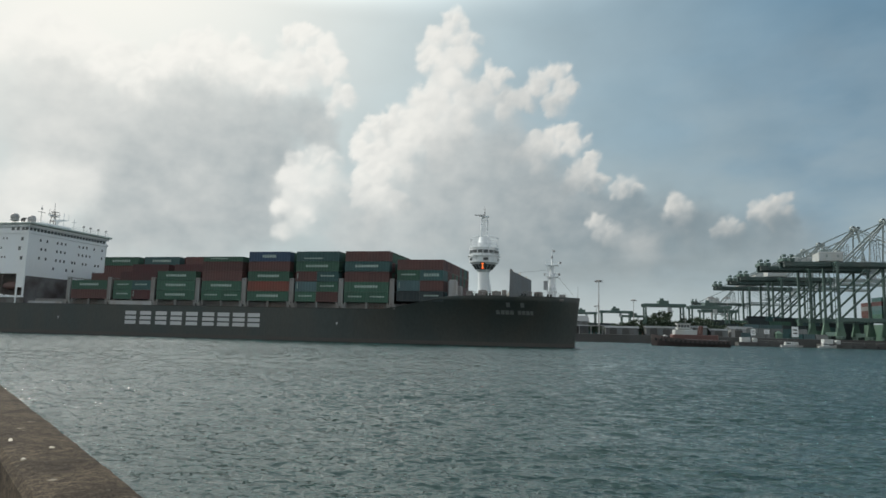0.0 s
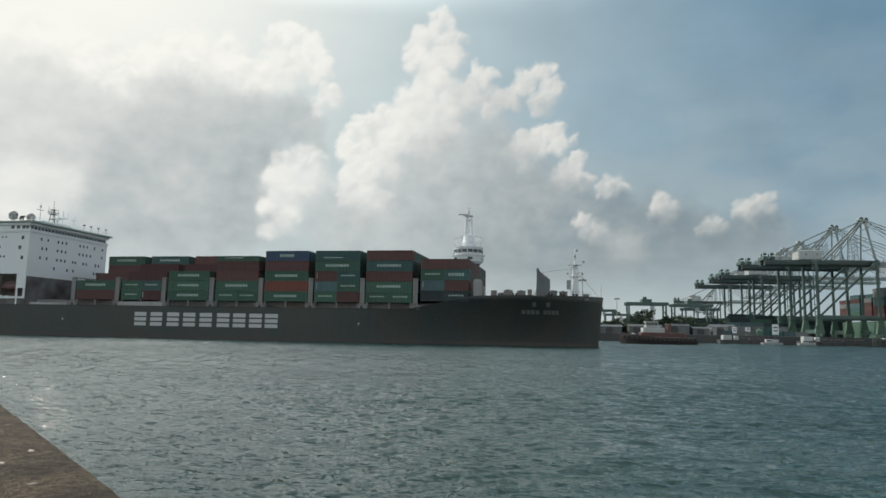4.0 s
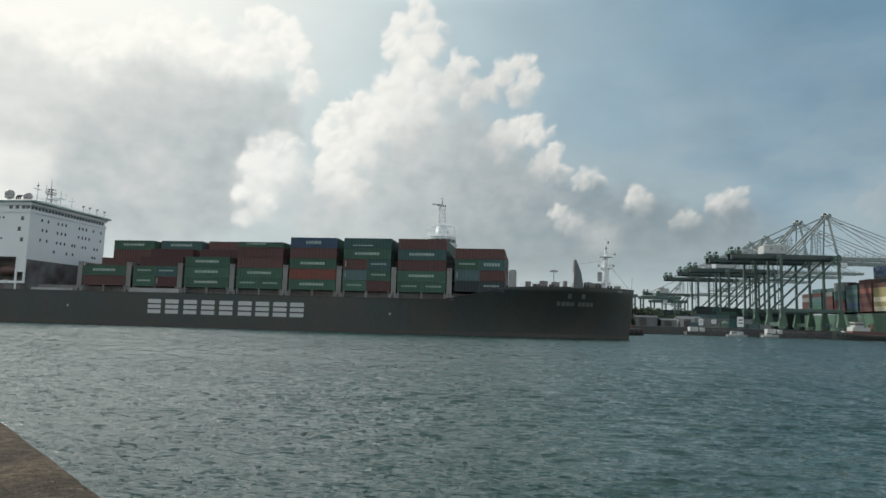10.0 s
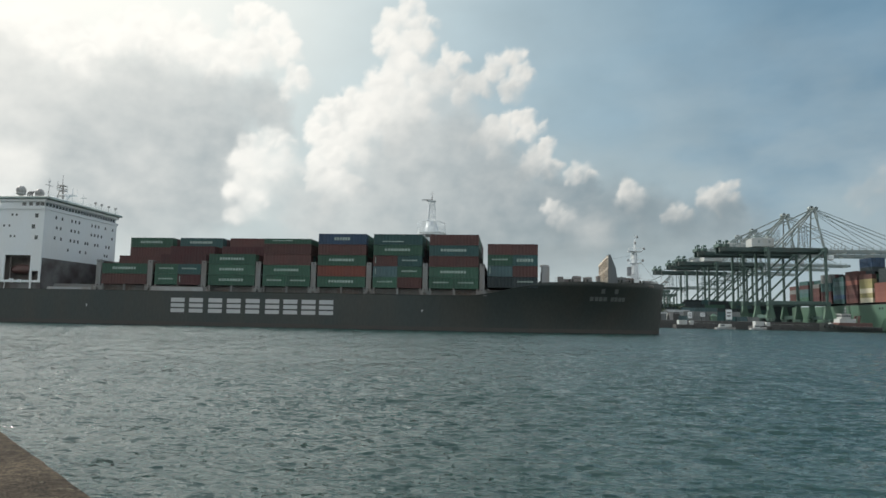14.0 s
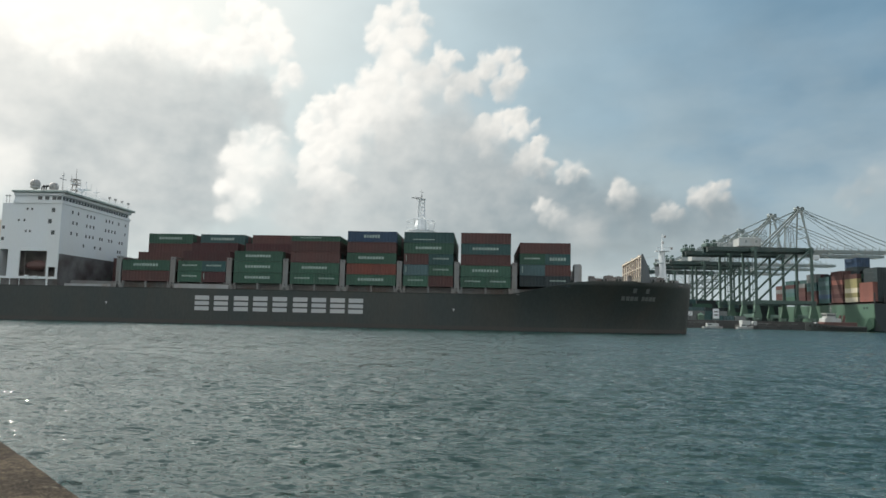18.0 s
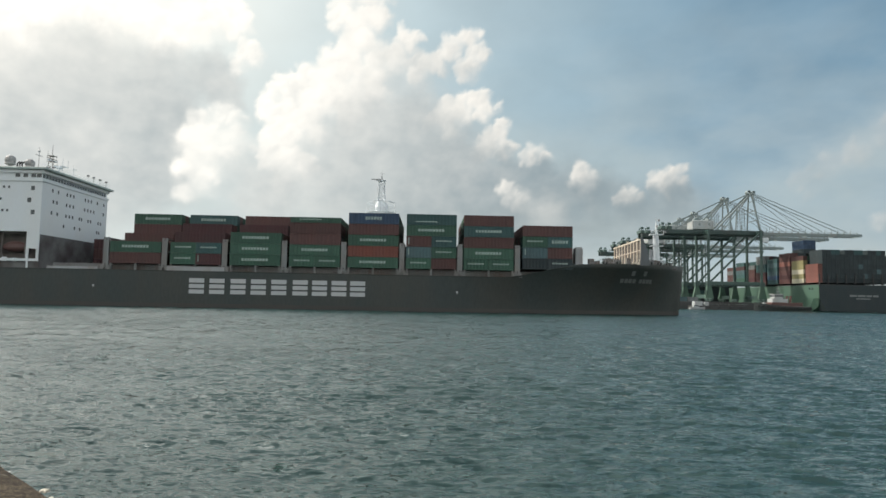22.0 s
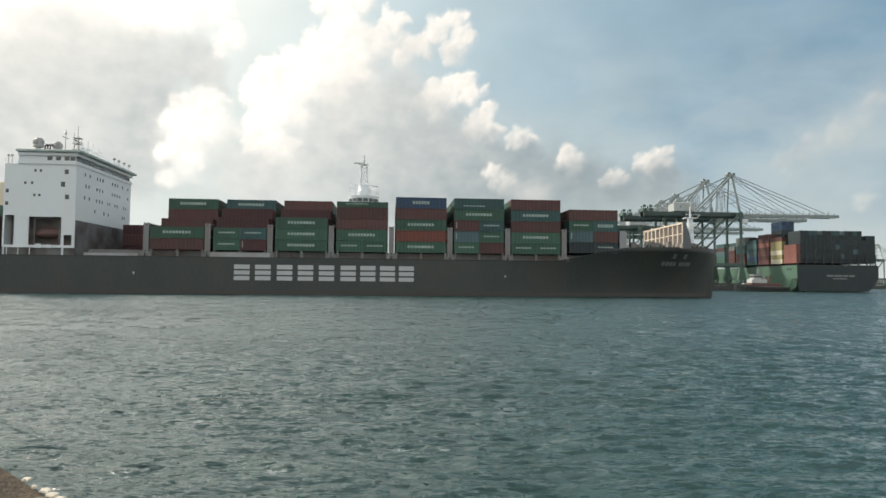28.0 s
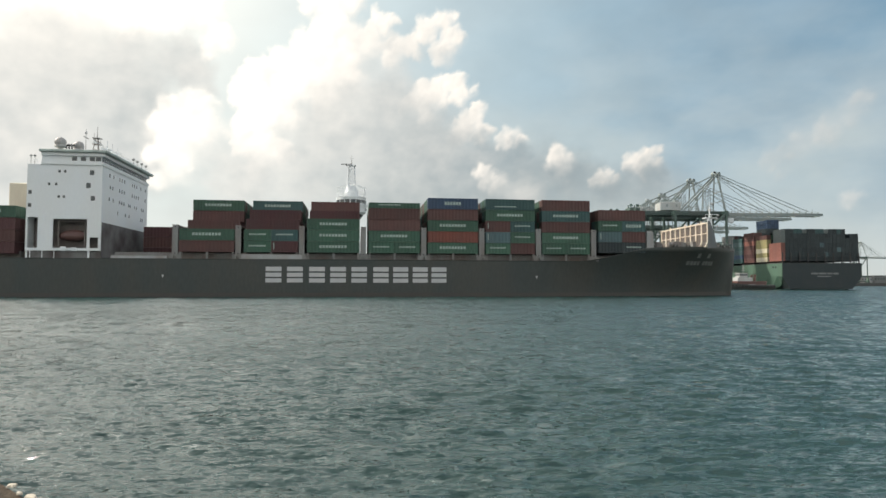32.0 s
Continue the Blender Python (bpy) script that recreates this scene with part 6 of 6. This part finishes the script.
def tug(label, hull_mat, m, tone):
    """Harbour tug; x ahead."""
    t = thing("harbour_tug", label, "boat", "", at=m)
    rings = []
    for u in np.linspace(0, 1, 15):
        x = -15 + 30 * u
        w = 4.6 * (1 - max(0, (u - .62) / .385) ** 2.3) * (.82 + .18 * min(1, u * 6))
        w = max(w, .1)
        zt = 2.6 + 2.0 * max(0, (u - .35) / .65) ** 1.8
        rings.append([(x, -w * .8, -.6), (x, w * .8, -.6), (x, w, zt * .5), (x, w, zt), (x, -w, zt), (x, -w, zt * .5)])
    part("hull", Shape().loft(rings), M[hull_mat], t)
    for k in range(16):
        u = .04 + k / 16.5
        x = -15 + 30 * u
        w = max(.1, 4.6 * (1 - max(0, (u - .62) / .385) ** 2.3) * (.82 + .18 * min(1, u * 6)))
        zt = 2.6 + 2.0 * max(0, (u - .35) / .65) ** 1.8
        for s in (-1, 1):
            part("tyre_fender", Shape().turn(0, 0, [(.35, -.2), (.62, -.2), (.62, .2), (.35, .2)], 10), M["rubber"], t).matrix_basis = pose(x, s * (w + .12), zt * .62, 90, 0, 0)
    part("deckhouse", Shape().box(-10.5, 7, -3.1, 3.1, 2.2, 4.7, ch=.25), M[tone], t, "dull red-brown deckhouse")
    house = part("deckhouse", Shape().box(-2.5, 6.2, -2.5, 2.5, 4.3, 6.6, ch=.2), M["dull_white"], t)
    wheel = part("wheelhouse", Shape().box(0, 5, -2.1, 2.1, 6.6, 9.0, ch=.25).box(-.2, 5.2, -2.3, 2.3, 9.0, 9.25), M["dull_white"], t, "white wheelhouse with windows all round")
    for y in (-2.12, 2.12):
        for k in range(4):
            part("window", Shape().box(.4 + k * 1.15, 1.3 + k * 1.15, y - .02, y + .02, 7.6, 8.6), M["window_dark"], wheel)
    for k in range(3):
        part("window", Shape().box(4.98, 5.03, -1.8 + k * 1.25, -.8 + k * 1.25, 7.6, 8.6), M["window_dark"], wheel)
    for y in (-1.6, 1.6):
        part("funnel", Shape().tube((-4, y, 4.2), (-4.6, y, 8.2), .7, .6, 10), M[tone], t)
    part("mast", Shape().tube((1.5, 0, 9.2), (1.5, 0, 14.2), .14, .07, 8).box(1.4, 1.6, -1.4, 1.4, 11.8, 11.95).box(.6, 2.4, -.12, .12, 10.4, 10.6), M["steel_grey"], t)
    part("towing_winch", Shape().tube((9.5, -1.3, 3.6), (9.5, 1.3, 3.6), .8, n=12).box(8.7, 10.3, -1.6, 1.6, 2.4, 3.0), M["steel_grey"], t)
    part("tow_bitt", Shape().tube((-9, -.8, 1.5), (-9, -.8, 2.9), .25).tube((-9, .8, 1.5), (-9, .8, 2.9), .25).tube((-9, -1.3, 2.5), (-9, 1.3, 2.5), .18), M["steel_grey"], t)
    part("liferaft", Shape().tube((-1.8, -2.2, 6.9), (-.4, -2.2, 6.9), .35, n=10), M["dull_white"], t)
    part("rail", Shape().tube((-14, -4, 2.7), (6, -4.4, 2.9), .05, n=5).tube((-14, 4, 2.7), (6, 4.4, 2.9), .05, n=5), M["steel_grey"], t)
    return t


tug_one = tug("dark-hulled harbour tug with white wheelhouse and rust-red deckhouse under way", "tug_dark", pose(62, 282, 0, 0, 0, 180), "tug_red")
tug_two = tug("red-trimmed harbour tug with white wheelhouse lying off a ship's stern", "hull_black", pose(188, 352, 0, 0, 0, 184), "tug_red")


# ---- the ship at the berth, stern this way ----
def moored_ship():
    s = thing("moored_container_ship", "dark green container ship fully loaded, moored stern-on at the berth", "ship", at=pose(213.5, 360, 0))
    B = 47.0
    rings = []
    for y, k, low in ((0, .80, 5.5), (5, .9, 2.5), (14, .97, -2), (30, 1, -4), (240, 1, -4), (275, .6, -4), (300, .05, -4)):
        h2 = B / 2 * (1 if y < 240 else k)
        wl = h2 * (k if y < 40 else 1)
        top = 14.8
        rings.append([(B / 2 - wl, y, low), (B / 2 + wl, y, low), (B / 2 + h2, y, max(low + .5, 7.5)), (B / 2 + h2, y, top), (B / 2 - h2, y, top), (B / 2 - h2, y, max(low + .5, 7.5))])
    sh = Shape().loft(rings)
    hull_ob = part("hull", sh, M["ship_green"], s, "green hull side with a dark stern")
    # stern face darker than the green sides: its shade is in the colour
    part("transom", Shape().add([(4.2, -.15, .4), (B - 6, -.15, .4), (B - .5, -.15, 7), (B - .2, -.15, 14.9), (.2, -.15, 14.9), (.4, -.15, 7), (4.2, 9, .4), (B - 6, 9, .4), (B - .5, .2, 7), (B - .2, .2, 14.9), (.2, .2, 14.9), (.4, .2, 7)], [(0, 1, 2, 3, 4, 5), (11, 10, 9, 8, 7, 6)] + [(i, i + 6, (i + 1) % 6 + 6, (i + 1) % 6) for i in range(6)]), M["box_dark"], hull_ob, "transom in a near-black tone that carries the stern's shade")
    part("skeg", Shape().box(B / 2 - 14, B / 2 + 14, .6, 8, -3, 6.0, ch=.8), M["hull_black"], hull_ob)
    for x0, x1 in ((17, 21), (21.6, 25.8), (26.4, 29.4), (30, 33)):
        part("name_bar", Shape().box(x0, x1, -.2, -.12, 8.6, 9.6), M["name_grey"], hull_ob)
    part("name_bar", Shape().box(20.5, 28.5, -.2, -.12, 7.2, 7.8), M["name_grey"], hull_ob)
    for y in (5.5, 8.2):
        part("window", Shape().box(-.06, .05, y, y + 1.4, 12.2, 13.3), M["window_dark"], hull_ob)
    deck = part("deck_frame", Shape().box(.4, B - .4, .5, 46, 14.6, 15.2), M["dark_recess"], s)
    for k in range(10):
        part("stanchion", Shape().box(.5 + k * 5.0, 1.0 + k * 5.0, .3, .8, 14.8, 21), M["dark_recess"], s)
    r = random.Random(8)
    cols = ["brown", "teal", "brown", "green", "blue", "maroon", "teal", "grey", "green", "slate"]
    base = 16.2
    core = Shape()
    for bay in range(8):
        y = 1.5 + bay * 14.3
        n = (7, 6, 7, 6, 7, 6, 6, 5)[bay]
        for row in range(18):
            x = .6 + row * 2.55
            tiers = n - (1 if (row * 7 + bay) % 5 == 0 else 0) - (1 if bay == 0 and row > 14 else 0) - (2 if bay == 0 and row == 0 else 0)
            for t in range(tiers):
                if not (row in (0, 17) or t == tiers - 1 or (bay == 0 and t > 0)):
                    core.box(x, x + 2.44, y, y + 12.19, base + t * 2.62, base + t * 2.62 + 2.6)
                    continue
                # near-black boxes away from the sunlit left row paint in the stern's shade
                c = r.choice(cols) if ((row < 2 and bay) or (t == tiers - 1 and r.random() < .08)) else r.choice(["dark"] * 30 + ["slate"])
                if bay == 0 and row == 0:
                    c = ["red", "red", "red", "red", "brown"][t % 5]
                if bay == 1 and row == 0:
                    c = ["cream", "olive", "cream", "olive", "olive", "brown", "brown"][t % 7]
                if bay == 2 and row == 0:
                    c = ["brown", "maroon", "brown", "brown", "red", "brown", "brown"][t % 7]
                if bay == 3 and row == 0:
                    c = ["teal", "blue", "slate", "teal", "slate", "teal", "slate"][t % 7]
                if bay < 2 and t == tiers - 1 and row in (3, 4, 8, 9, 13):
                    c = "teal"
                if bay in (4, 5) and row == 0:
                    c = r.choice(["brown", "brown", "teal", "maroon", "grey"])
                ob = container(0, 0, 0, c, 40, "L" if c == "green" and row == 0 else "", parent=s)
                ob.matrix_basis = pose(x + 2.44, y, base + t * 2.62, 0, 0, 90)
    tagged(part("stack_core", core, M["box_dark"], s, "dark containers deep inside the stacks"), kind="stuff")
    for k in range(1, 4):
        for t, c in ((7, "dark"), (8, "blue"), (9, "blue")):
            ob = container(0, 0, 0, c, 40, "", parent=s)
            ob.matrix_basis = pose(6.7 + k * 2.55 + 2.44, 30.6, base + t * 2.62, 0, 0, 90)
    part("antifouling", Shape().box(B / 2 + 6, B / 2 + 20, 10, 30, -2, 1.2, ch=.5), M["tug_red"], hull_ob)


moored_ship()

# low buildings and stacks on the far shore to the right
for k in range(14):
    r = random.Random(60 + k)
    x, w, hg = 660 + k * 45, r.uniform(22, 60), r.uniform(8, 22)
    b = thing("harbour_building", "pale far harbour building", "building", "far shore buildings", at=pose(x, 1015 + r.uniform(0, 60), 5))
    part("wall", Shape().box(0, w, 0, 20, 0, hg, ch=.2), M[r.choice(["white_paint", "steel_grey", "quay_concrete", "box_grey"])], b)
    part("roof", Shape().box(-.5, w + .5, -.5, 20.5, hg, hg + .8), M["roof_sheet"], b)
    for j in range(int(w // 5)):
        part("window", Shape().box(1.5 + j * 5, 4 + j * 5, -.06, .1, hg * .5, hg * .5 + 1.8), M["window_dark"], b)


def motions():
    rows = [(0, -115.16, 173.30, -5.78), (4, -104.92, 170.56, -4.72), (8, -94.56, 167.70, -3.69), (12, -84.14, 164.95, -2.65), (16, -73.72, 162.45, -1.58), (20, -63.30, 160.23, -0.43), (24, -52.87, 158.26, 0.84), (28, -42.37, 156.40, 2.26), (32, -31.73, 154.43, 3.89)]
    walk(ship, [(t, pose(x, y, 0, 0, 0, a)) for t, x, y, a in rows])
    walk(tug_one, [(t, pose(62 - 1.45 * t, 282, 0, 0, 0, 180)) for t in (0, 16, 32)])
    walk(sky, [(0, pose(0, 0, 0, 0, 0, 0)), (16, pose(0, 0, 0, 0, 0, -0.9)), (32, pose(0, 0, 0, 0, 0, -1.8))])
    walk(water, [(0, pose(-3.0, 7.5, 0)), (16, pose(0, 0, 0)), (32, pose(3.0, -7.5, 0))])


motions()
